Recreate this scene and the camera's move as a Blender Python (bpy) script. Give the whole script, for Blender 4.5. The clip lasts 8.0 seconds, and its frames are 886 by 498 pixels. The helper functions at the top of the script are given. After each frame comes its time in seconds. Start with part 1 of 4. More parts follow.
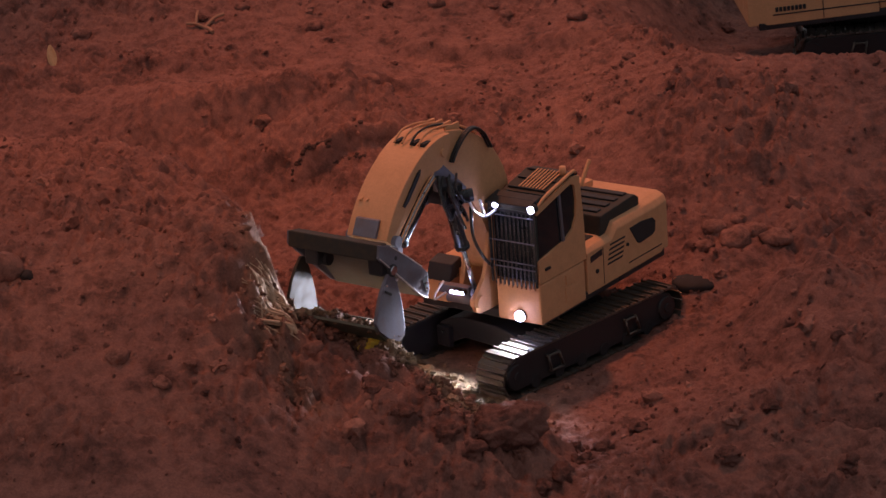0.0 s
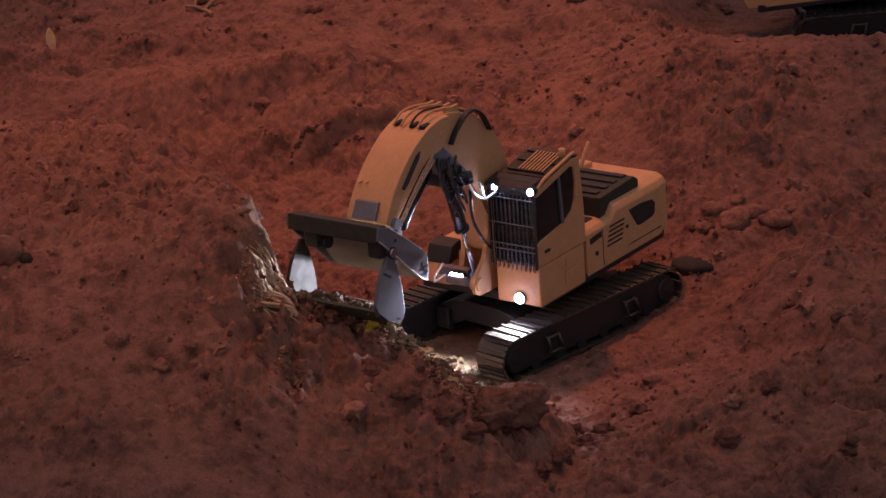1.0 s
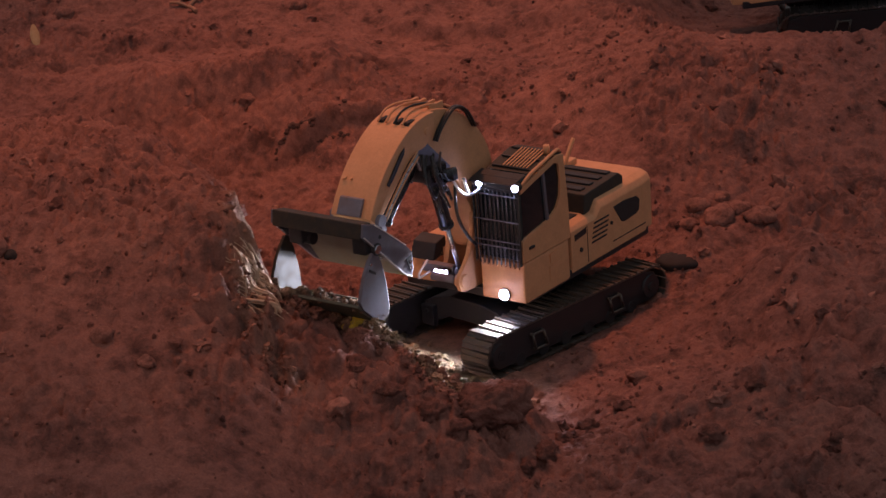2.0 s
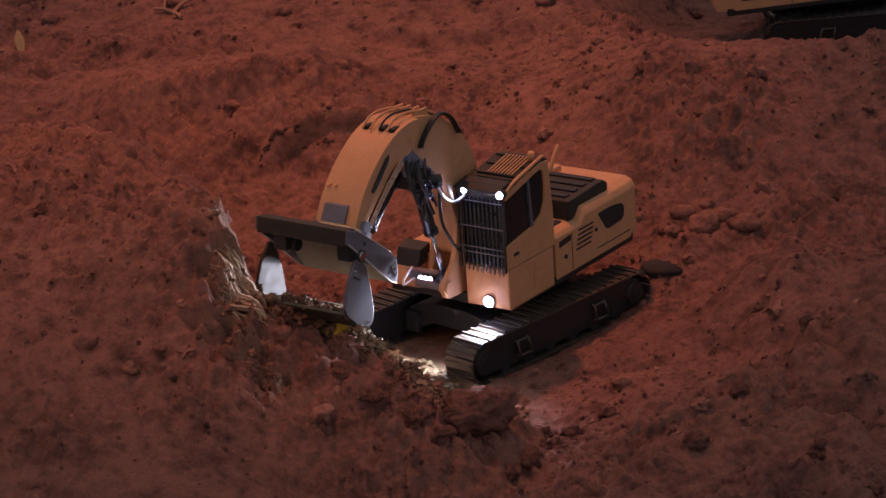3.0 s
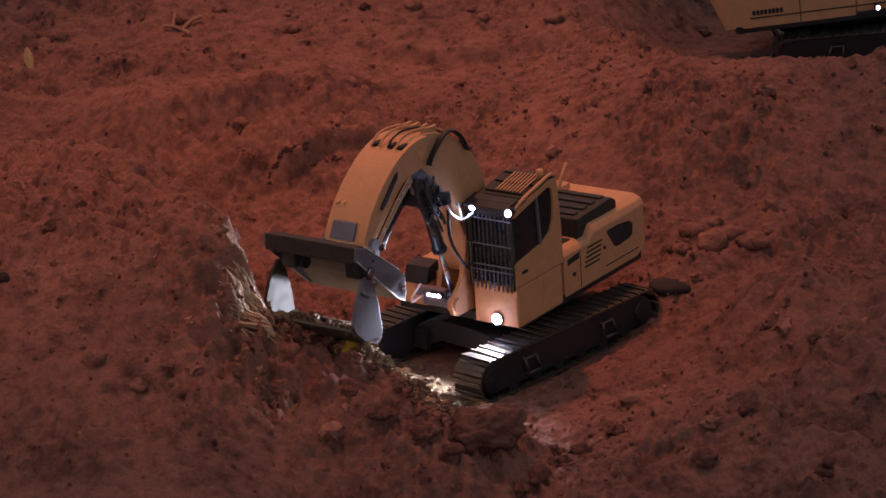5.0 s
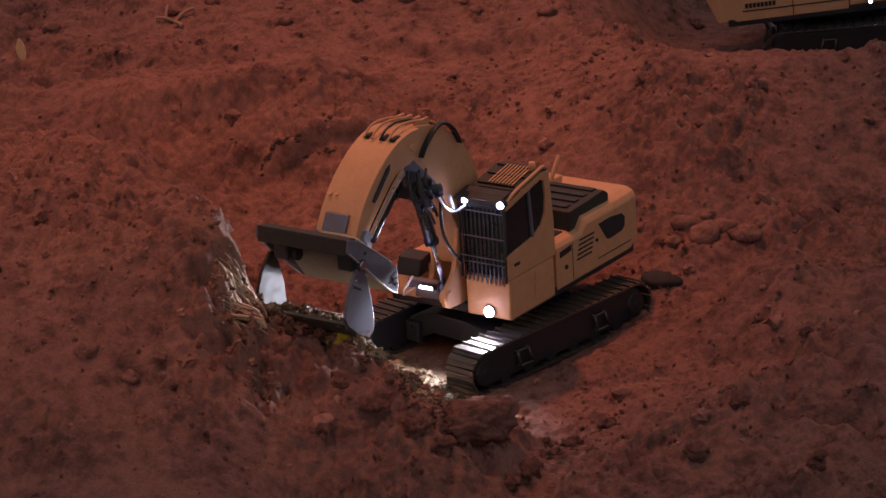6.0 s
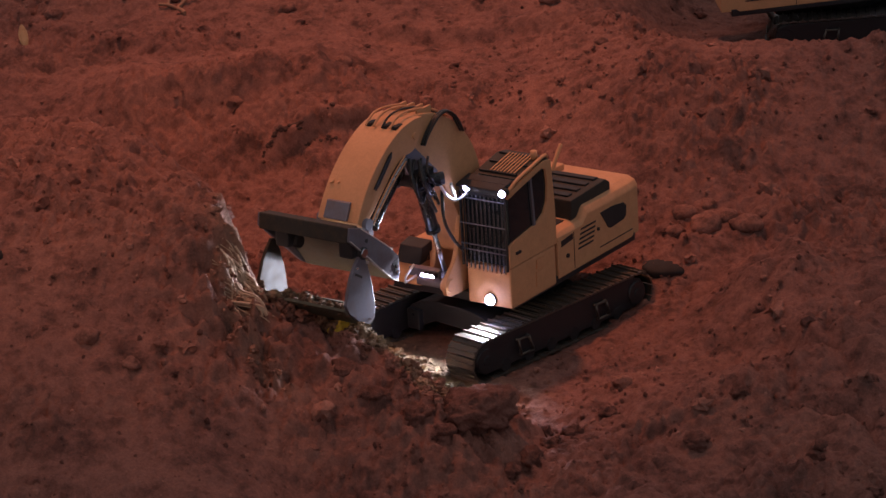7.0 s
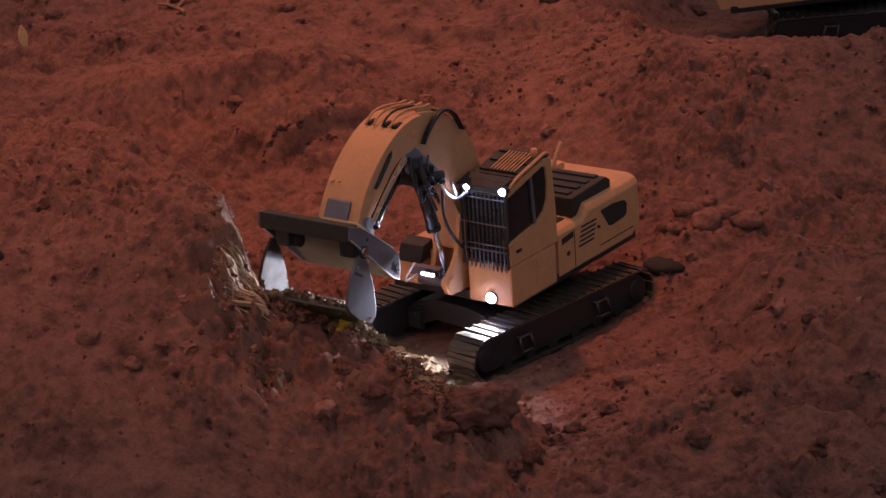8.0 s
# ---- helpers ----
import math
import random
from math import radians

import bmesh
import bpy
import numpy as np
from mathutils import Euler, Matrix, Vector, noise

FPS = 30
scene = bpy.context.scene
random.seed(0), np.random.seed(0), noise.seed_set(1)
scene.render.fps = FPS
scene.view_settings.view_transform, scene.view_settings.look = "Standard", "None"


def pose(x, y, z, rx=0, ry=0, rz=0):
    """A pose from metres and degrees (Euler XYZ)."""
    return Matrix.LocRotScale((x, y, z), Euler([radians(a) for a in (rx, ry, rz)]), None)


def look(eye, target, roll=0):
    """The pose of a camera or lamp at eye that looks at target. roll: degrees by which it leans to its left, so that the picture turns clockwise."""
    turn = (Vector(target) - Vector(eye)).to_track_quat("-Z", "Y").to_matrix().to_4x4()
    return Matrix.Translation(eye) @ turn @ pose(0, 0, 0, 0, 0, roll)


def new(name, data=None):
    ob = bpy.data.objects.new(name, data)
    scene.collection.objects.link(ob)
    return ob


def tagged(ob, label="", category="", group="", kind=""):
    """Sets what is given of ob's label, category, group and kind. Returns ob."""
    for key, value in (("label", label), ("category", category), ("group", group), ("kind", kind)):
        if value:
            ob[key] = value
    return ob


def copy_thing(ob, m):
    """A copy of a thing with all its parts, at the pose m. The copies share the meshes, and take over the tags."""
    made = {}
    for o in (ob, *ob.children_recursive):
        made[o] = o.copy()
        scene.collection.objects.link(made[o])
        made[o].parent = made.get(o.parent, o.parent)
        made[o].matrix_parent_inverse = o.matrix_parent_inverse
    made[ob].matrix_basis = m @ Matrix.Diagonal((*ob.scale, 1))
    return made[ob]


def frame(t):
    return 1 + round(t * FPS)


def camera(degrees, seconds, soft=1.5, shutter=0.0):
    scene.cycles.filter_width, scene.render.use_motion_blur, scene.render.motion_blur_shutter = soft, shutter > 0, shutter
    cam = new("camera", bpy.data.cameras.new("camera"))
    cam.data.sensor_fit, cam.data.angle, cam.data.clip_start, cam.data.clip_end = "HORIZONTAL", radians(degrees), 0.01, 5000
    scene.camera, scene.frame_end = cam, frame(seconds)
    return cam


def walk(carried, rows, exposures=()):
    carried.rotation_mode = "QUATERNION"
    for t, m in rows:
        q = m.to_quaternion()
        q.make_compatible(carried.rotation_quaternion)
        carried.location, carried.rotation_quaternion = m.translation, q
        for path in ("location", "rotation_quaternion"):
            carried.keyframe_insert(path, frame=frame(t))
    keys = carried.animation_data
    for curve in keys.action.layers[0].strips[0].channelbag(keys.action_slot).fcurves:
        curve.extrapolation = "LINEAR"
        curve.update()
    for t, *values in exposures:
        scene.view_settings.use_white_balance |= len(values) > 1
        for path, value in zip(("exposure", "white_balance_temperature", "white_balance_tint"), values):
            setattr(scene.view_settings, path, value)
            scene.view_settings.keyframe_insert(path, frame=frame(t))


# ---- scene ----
import functools

# ---------------------------------------------------------------- camera
EYE = (0.0, -4.24969, 1.47990)
cam = camera(17.8, 8.0, soft=1.5)
walk(cam, [
    (0.0, look(EYE, (0.0000, 0.0000, 0.0000), -4.000)),
    (0.5, look(EYE, (0.0004, -0.0042, -0.0120), -4.163)),
    (1.0, look(EYE, (-0.0013, -0.0093, -0.0265), -4.109)),
    (1.5, look(EYE, (0.0087, -0.0118, -0.0334), -4.113)),
    (1.7, look(EYE, (0.0150, -0.0119, -0.0338), -4.070)),
    (2.8, look(EYE, (0.0415, -0.0098, -0.0275), -3.850)),
    (3.0, look(EYE, (0.0480, -0.0090, -0.0250), -3.818)),
    (3.5, look(EYE, (0.0603, -0.0043, -0.0112), -3.842)),
    (4.0, look(EYE, (0.0494, -0.0014, -0.0031), -3.765)),
    (4.5, look(EYE, (0.0387, 0.0003, 0.0014), -3.830)),
    (4.7, look(EYE, (0.0365, 0.0006, 0.0022), -3.810)),
    (5.8, look(EYE, (0.0445, -0.0018, -0.0055), -3.650)),
    (6.0, look(EYE, (0.0481, -0.0038, -0.0102), -3.627)),
    (6.5, look(EYE, (0.0526, -0.0074, -0.0201), -3.393)),
    (7.0, look(EYE, (0.0447, -0.0100, -0.0279), -3.331)),
    (7.5, look(EYE, (0.0388, -0.0106, -0.0295), -3.461)),
    (8.0, look(EYE, (0.0435, -0.0108, -0.0301), -3.630)),
], exposures=[(0.0, 0.0), (8.0, 0.0)])

# ---------------------------------------------------------------- light
RED = (1.0, 0.315, 0.155)
world = bpy.data.worlds.new("night_hall")
scene.world = world
world.use_nodes = True
wbg = world.node_tree.nodes["Background"]
wbg.inputs["Color"].default_value = (0.86, 0.87, 0.96, 1)
wbg.inputs["Strength"].default_value = 0.29


def hall_lamp(name, place, target, watts, cone, blend, size, colour):
    data = bpy.data.lights.new(name, "SPOT")
    data.energy, data.color, data.shadow_soft_size = watts, colour, size
    data.spot_size, data.spot_blend = radians(cone), blend
    ob = new(name, data)
    ob.matrix_world = look(place, target)
    return ob


hall_lamp("hall_floodlight", (-0.35, 1.45, 5.2), (-0.16, -0.06, 0.1), 750, 26.5, 1.0, 0.14, RED)
hall_lamp("hall_floodlight", (-2.2, -4.3, 3.2), (-0.34, -0.36, 0.1), 170, 16, 1.0, 0.3, (1.0, 0.40, 0.20))

# ---------------------------------------------------------------- materials


def node_mat(name):
    m = bpy.data.materials.new(name)
    m.use_nodes = True
    nt = m.node_tree
    return m, nt, nt.nodes["Principled BSDF"]


def tex_noise(nt, scale, detail=6.0, rough=0.6, coord="Object"):
    tc = nt.nodes.new("ShaderNodeTexCoord")
    n = nt.nodes.new("ShaderNodeTexNoise")
    n.inputs["Scale"].default_value = scale
    n.inputs["Detail"].default_value = detail
    n.inputs["Roughness"].default_value = rough
    nt.links.new(tc.outputs[coord], n.inputs["Vector"])
    return n


def ramp(nt, src, stops):
    r = nt.nodes.new("ShaderNodeValToRGB")
    el = r.color_ramp.elements
    while len(el) < len(stops):
        el.new(0.5)
    for e, (p, c) in zip(el, stops):
        e.position, e.color = p, (*c, 1)
    nt.links.new(src, r.inputs["Fac"])
    return r.outputs["Color"]


def mix(nt, fac, a, b, kind="MIX"):
    n = nt.nodes.new("ShaderNodeMix")
    n.data_type, n.blend_type = "RGBA", kind
    for sock, v in ((n.inputs[0], fac), (n.inputs[6], a), (n.inputs[7], b)):
        if isinstance(v, (int, float)):
            sock.default_value = v
        elif isinstance(v, tuple):
            sock.default_value = (*v, 1)
        else:
            nt.links.new(v, sock)
    return n.outputs[2]


def bump(nt, src, strength, distance, prev=None):
    b = nt.nodes.new("ShaderNodeBump")
    b.inputs["Strength"].default_value = strength
    b.inputs["Distance"].default_value = distance
    nt.links.new(src, b.inputs["Height"])
    if prev is not None:
        nt.links.new(prev, b.inputs["Normal"])
    return b.outputs["Normal"]


def coated(name, colour, rough=0.45, metal=0.0, dirt=0.25, dirt_colour=(0.20, 0.12, 0.07), scale=40.0):
    """Paint or metal with dust, scuffs and a little relief."""
    m, nt, bs = node_mat(name)
    n1 = tex_noise(nt, scale)
    n2 = tex_noise(nt, scale * 7, 4)
    fac = ramp(nt, n1.outputs["Fac"], [(0.45, (0, 0, 0)), (0.75, (dirt, dirt, dirt))])
    grain = ramp(nt, n2.outputs["Fac"], [(0.3, (0.88, 0.88, 0.88)), (0.7, (1, 1, 1))])
    col = mix(nt, fac, colour, dirt_colour)
    nt.links.new(mix(nt, 1.0, col, grain, "MULTIPLY"), bs.inputs["Base Color"])
    r = ramp(nt, n1.outputs["Fac"], [(0.3, (rough, rough, rough)), (0.8, (min(1, rough + 0.3),) * 3)])
    nt.links.new(r, bs.inputs["Roughness"])
    bs.inputs["Metallic"].default_value = metal
    bs.inputs["Specular IOR Level"].default_value = 0.35
    nt.links.new(bump(nt, n2.outputs["Fac"], 0.15, 0.0006), bs.inputs["Normal"])
    return m


def soil_mat(name, a, b, sand, pieces=False):
    """Damp earth; where the layer attribute is high it is pale: dug sand, or lamp light painted on the rim."""
    m, nt, bs = node_mat(name)
    big = tex_noise(nt, 5.0, 5)
    mid = tex_noise(nt, 38.0, 8, 0.65)
    fine = tex_noise(nt, 330.0, 6, 0.7)
    col = mix(nt, ramp(nt, big.outputs["Fac"], [(0.35, (0, 0, 0)), (0.65, (1, 1, 1))]), a, b)
    spot = ramp(nt, mid.outputs["Fac"], [(0.30, (0.50, 0.48, 0.48)), (0.50, (1, 1, 1)), (0.78, (1.3, 1.3, 1.28))])
    col = mix(nt, 1.0, col, spot, "MULTIPLY")
    blot = tex_noise(nt, 15.0, 8, 0.68)
    col = mix(nt, 1.0, col, ramp(nt, blot.outputs["Fac"], [(0.34, (0.50, 0.52, 0.54)), (0.46, (1, 1, 1)), (0.70, (1.12, 1.12, 1.1))]), "MULTIPLY")
    at = nt.nodes.new("ShaderNodeAttribute")
    at.attribute_name = "layer"
    col = mix(nt, at.outputs["Fac"], col, mix(nt, 1.0, sand, spot, "MULTIPLY"))
    gr = ramp(nt, fine.outputs["Fac"], [(0.3, (0.72, 0.72, 0.72)), (0.7, (1.15, 1.15, 1.15))])
    col = mix(nt, 1.0, col, gr, "MULTIPLY")
    if pieces:
        geo = nt.nodes.new("ShaderNodeNewGeometry")
        own = ramp(nt, geo.outputs["Random Per Island"], [(0.0, (0.45, 0.42, 0.42)), (0.5, (0.95, 0.95, 0.95)), (1.0, (1.5, 1.55, 1.5))])
        col = mix(nt, 1.0, col, own, "MULTIPLY")
    nt.links.new(col, bs.inputs["Base Color"])
    bs.inputs["Roughness"].default_value = 0.95
    bs.inputs["Specular IOR Level"].default_value = 0.22
    grit = tex_noise(nt, 150.0, 5, 0.7)
    nb = bump(nt, mid.outputs["Fac"], 0.7, 0.005)
    nb = bump(nt, grit.outputs["Fac"], 0.8, 0.005, nb)
    nt.links.new(bump(nt, fine.outputs["Fac"], 0.6, 0.002, nb), bs.inputs["Normal"])
    return m


def glow(name, colour, strength):
    m, nt, bs = node_mat(name)
    bs.inputs["Base Color"].default_value = (0.9, 0.9, 0.9, 1)
    bs.inputs["Emission Color"].default_value = (*colour, 1)
    bs.inputs["Emission Strength"].default_value = strength
    return m


SOIL = soil_mat("soil", (0.282, 0.124, 0.094), (0.220, 0.099, 0.079), (0.255, 0.205, 0.130))
CLOD = soil_mat("soil_clods", (0.290, 0.128, 0.097), (0.230, 0.102, 0.081), (0.255, 0.205, 0.130), True)
# soil darkened in colour for the shade under the terrace ledge
SHADED_SOIL = coated("shaded_soil", (0.075, 0.036, 0.028), 0.9, 0, 0.4, (0.13, 0.06, 0.045), 60)
DARK = coated("near_black_lump", (0.022, 0.016, 0.015), 0.7, 0, 0.3, (0.05, 0.025, 0.02), 50)
WHITE = coated("cream_paint", (0.60, 0.305, 0.150), 0.5, 0, 0.16)
GREY = coated("dark_grey_paint", (0.022, 0.023, 0.027), 0.26, 0, 0.06)
BUCKET = coated("bucket_inner_steel", (0.115, 0.115, 0.088), 0.55, 0.25, 0.5, (0.17, 0.13, 0.08), 30)
STEEL = coated("bucket_steel", (0.17, 0.17, 0.21), 0.46, 0.5, 0.35)
RUBBER = coated("black_hose", (0.016, 0.016, 0.018), 0.20, 0, 0.10)
TRACKSTEEL = coated("track_steel", (0.115, 0.108, 0.10), 0.32, 0.75, 0.5, (0.22, 0.15, 0.09), 55)
PIPE = coated("bare_pipe", (0.62, 0.60, 0.58), 0.35, 0.3, 0.1)
CHROME = coated("chrome", (0.50, 0.50, 0.54), 0.14, 1.0, 0.08)
BLACK = coated("black_plastic", (0.017, 0.018, 0.021), 0.5, 0, 0.1)
DUSTY = coated("dusty_black_paint", (0.030, 0.027, 0.022), 0.6, 0, 0.55, (0.10, 0.065, 0.04), 70)
LED = glow("lamp_lens", (0.52, 0.56, 1.0), 70.0)
TWIG = coated("dead_wood", (0.36, 0.19, 0.12), 0.85, 0, 0.4, (0.25, 0.11, 0.07), 90)
ROOT = coated("dry_root", (0.50, 0.36, 0.25), 0.85, 0, 0.5, (0.24, 0.12, 0.08), 120)
LEAF = coated("dry_leaf", (0.62, 0.45, 0.26), 0.7, 0, 0.4, (0.4, 0.22, 0.1), 90)
YELLOW = coated("yellow_lichen", (0.48, 0.39, 0.05), 0.9, 0, 0.7, (0.3, 0.22, 0.05), 120)
PALE = coated("pale_chip", (0.7, 0.7, 0.68), 0.7, 0, 0.3)
GLASS, gnt, gbs = node_mat("tinted_glass")
gbs.inputs["Base Color"].default_value = (0.014, 0.020, 0.024, 1)
gbs.inputs["Roughness"].default_value = 0.06
gbs.inputs["IOR"].default_value = 1.5
gbs.inputs["Specular IOR Level"].default_value = 0.3

# ---------------------------------------------------------------- ground
rng = np.random.default_rng(7)


@functools.lru_cache(None)
def lattice(seed):
    return np.random.default_rng(seed).random((64, 64))


def vnoise(x, y, freq, seed):
    """Smooth value noise on arrays of places."""
    r = lattice(seed)
    u, v = x * freq + 1000.0, y * freq + 1000.0
    i, j = np.floor(u).astype(int), np.floor(v).astype(int)
    fu, fv = u - i, v - j
    fu, fv = fu * fu * (3 - 2 * fu), fv * fv * (3 - 2 * fv)
    i0, i1, j0, j1 = i % 64, (i + 1) % 64, j % 64, (j + 1) % 64
    a = r[i0, j0] * (1 - fu) + r[i1, j0] * fu
    b = r[i0, j1] * (1 - fu) + r[i1, j1] * fu
    return (a * (1 - fv) + b * fv) * 2 - 1


def fbm(x, y, freq, octaves, seed, gain=0.5):
    out, amp, c, s = 0, 1.0, math.cos(0.6), math.sin(0.6)
    for k in range(octaves):
        out = out + amp * vnoise(x, y, freq, seed + k)
        x, y = c * x - s * y, s * x + c * y
        freq, amp = freq * 2.07, amp * gain
    return out


def step(a, b, v):
    t = np.clip((v - a) / (b - a), 0, 1)
    return t * t * (3 - 2 * t)


def hill(x, y, cx, cy, rx, ry, turn=0.0):
    c, s = math.cos(radians(turn)), math.sin(radians(turn))
    u, v = (x - cx) * c + (y - cy) * s, -(x - cx) * s + (y - cy) * c
    return np.exp(-(u / rx) ** 2 - (v / ry) ** 2)


def ridge(x, y, ax, ay, bx, by, r):
    """Falls off with the distance from the line a-b."""
    dx, dy = bx - ax, by - ay
    t = np.clip(((x - ax) * dx + (y - ay) * dy) / (dx * dx + dy * dy), 0, 1)
    d = np.hypot(x - ax - t * dx, y - ay - t * dy)
    return np.exp(-(d / r) ** 2)


BANK_Y = (-1.30, -1.05, -0.985, -0.945, -0.915, -0.885, -0.845, -0.810, -0.785, -0.758, -0.70, -0.60, -0.494, -0.35, -0.208, -0.12, -0.036, 0.10)
BANK_X = (-0.12, -0.170, -0.168, -0.186, -0.220, -0.240, -0.246, -0.236, -0.222, -0.234, -0.238, -0.240, -0.264, -0.305, -0.346, -0.44, -0.558, -0.90)
BANK_H = (0.04, 0.10, 0.125, 0.148, 0.185, 0.220, 0.262, 0.295, 0.312, 0.312, 0.300, 0.290, 0.28, 0.27, 0.26, 0.255, 0.25, 0.24)
BANK_W = (0.06, 0.05, 0.04, 0.028, 0.024, 0.024, 0.025, 0.021, 0.014, 0.009, 0.010, 0.012, 0.016, 0.02, 0.025, 0.03, 0.03, 0.05)
CREST_X = (-0.30, -0.235, -0.200, -0.146, -0.094, -0.062, -0.028, 0.019, 0.07, 0.14, 0.22)
CREST_Y = (-0.76, -0.760, -0.755, -0.750, -0.795, -0.820, -0.860, -0.905, -0.91, -0.89, -0.87)
CREST_Z = (0.186, 0.186, 0.183, 0.164, 0.152, 0.143, 0.124, 0.098, 0.064, 0.028, 0.0)
CREST_FALL = (0.28, 0.28, 0.28, 0.28, 0.34, 0.40, 0.45, 0.47, 0.47, 0.47, 0.47)


def scarp(x, y, ax, ay, bx, by, drop, back, lip=0.010):
    """A broken edge along a-b: steep towards the front, easing off behind."""
    dx, dy = bx - ax, by - ay
    l = math.hypot(dx, dy)
    t = ((x - ax) * dx + (y - ay) * dy) / (l * l)
    d = (-(x - ax) * dy + (y - ay) * dx) / l + 0.012 * vnoise(x, y, 22.0, 47) + 0.016 * vnoise(x, y, 8.0, 48)
    ends = step(-0.12, 0.12, t) * step(1.12, 0.88, t)
    return drop * ends * step(-lip, lip * 0.4, d) * np.exp(-np.maximum(d, 0) / back)


def broad(x, y):
    """The lie of the land without its small relief."""
    wob = fbm(x, y, 3.0, 3, 40) * 0.012
    left = 1 - step(0.05, 0.45, x)
    z = left * (0.17 * step(-0.16, 0.30, y + 0.25 * x) + 0.14 * step(0.48, 0.95, y))
    right = 1 - left
    back = step(0.36, 0.60, x)
    z += right * (0.222 * step(-0.42, 0.18, y - 0.10 * (x - 0.5)) - 0.11 * back * step(0.20, 0.31, y) + 0.12 * step(0.35 + 0.5 * back, 1.3, y))
    z += 0.10 * hill(x, y, 0.62, -0.52, 0.17, 0.20, 30) + 0.055 * hill(x, y, 0.47, -0.80, 0.16, 0.10, 30)
    z += 0.035 * hill(x, y, 0.40, -0.30, 0.10, 0.05, 20)
    z += -0.022 * step(0.5, 0.85, x) * (1 - step(0.15, 0.35, y))
    z -= 0.02 * step(-0.9, -1.2, y)
    z = z + wob + 0.028 * hill(x, y, 0.0, -0.715, 0.07, 0.045, -30)
    z = z + scarp(x, y, -0.22, 0.135, -0.04, 0.170, 0.036, 0.10)
    z = z + scarp(x, y, -0.50, 0.285, -0.10, 0.270, 0.040, 0.20, 0.030)
    z = z + scarp(x, y, -0.15, 0.335, -0.02, 0.375, 0.020, 0.06)
    z = z + scarp(x, y, -0.70, 0.490, -0.25, 0.520, 0.014, 0.20, 0.020)
    z = z + scarp(x, y, -0.05, 0.520, 0.30, 0.440, 0.025, 0.20, 0.020)
    # the rim left standing in front of the pit
    zc = np.interp(x, CREST_X, CREST_Z)
    d = y - np.interp(x, CREST_X, CREST_Y) + 0.012 * vnoise(x, y * 0.3, 19.0, 45)
    front = np.interp(x, CREST_X, CREST_FALL) * d + 0.50 * np.minimum(d + 0.13, 0)
    rim = np.where(d > 0, (zc - 0.20 * d) * step(0.062, 0.022, d), zc + front)
    return np.maximum(z, rim * step(0.22, 0.10, x))


def bank_mask(x, y):
    jag = fbm(x * 0.5, y, 30.0, 3, 60) * 0.008 + fbm(x, y, 9.0, 2, 61) * 0.008
    xe, h, w = (np.interp(y, BANK_Y, v) for v in (BANK_X, BANK_H, BANK_W))
    jag = jag * step(0.045, 0.020, w)
    s = 1 / (1 + np.exp(-np.clip((xe + jag - x) / w, -40, 40)))
    inner = np.where(y < -0.74, 0.300 + 0.45 * (y + 0.74), 0.300 - 0.07 * (y + 0.74))
    inner = inner + 0.02 * hill(x, y, -0.5, -0.45, 0.2, 0.15) - 0.04 * step(-0.55, -1.0, x)
    k = np.exp(-np.maximum(xe - x, 0) / 0.09)
    top = inner + (h - inner) * k
    return s, np.maximum(top, 0.0), (x - xe)


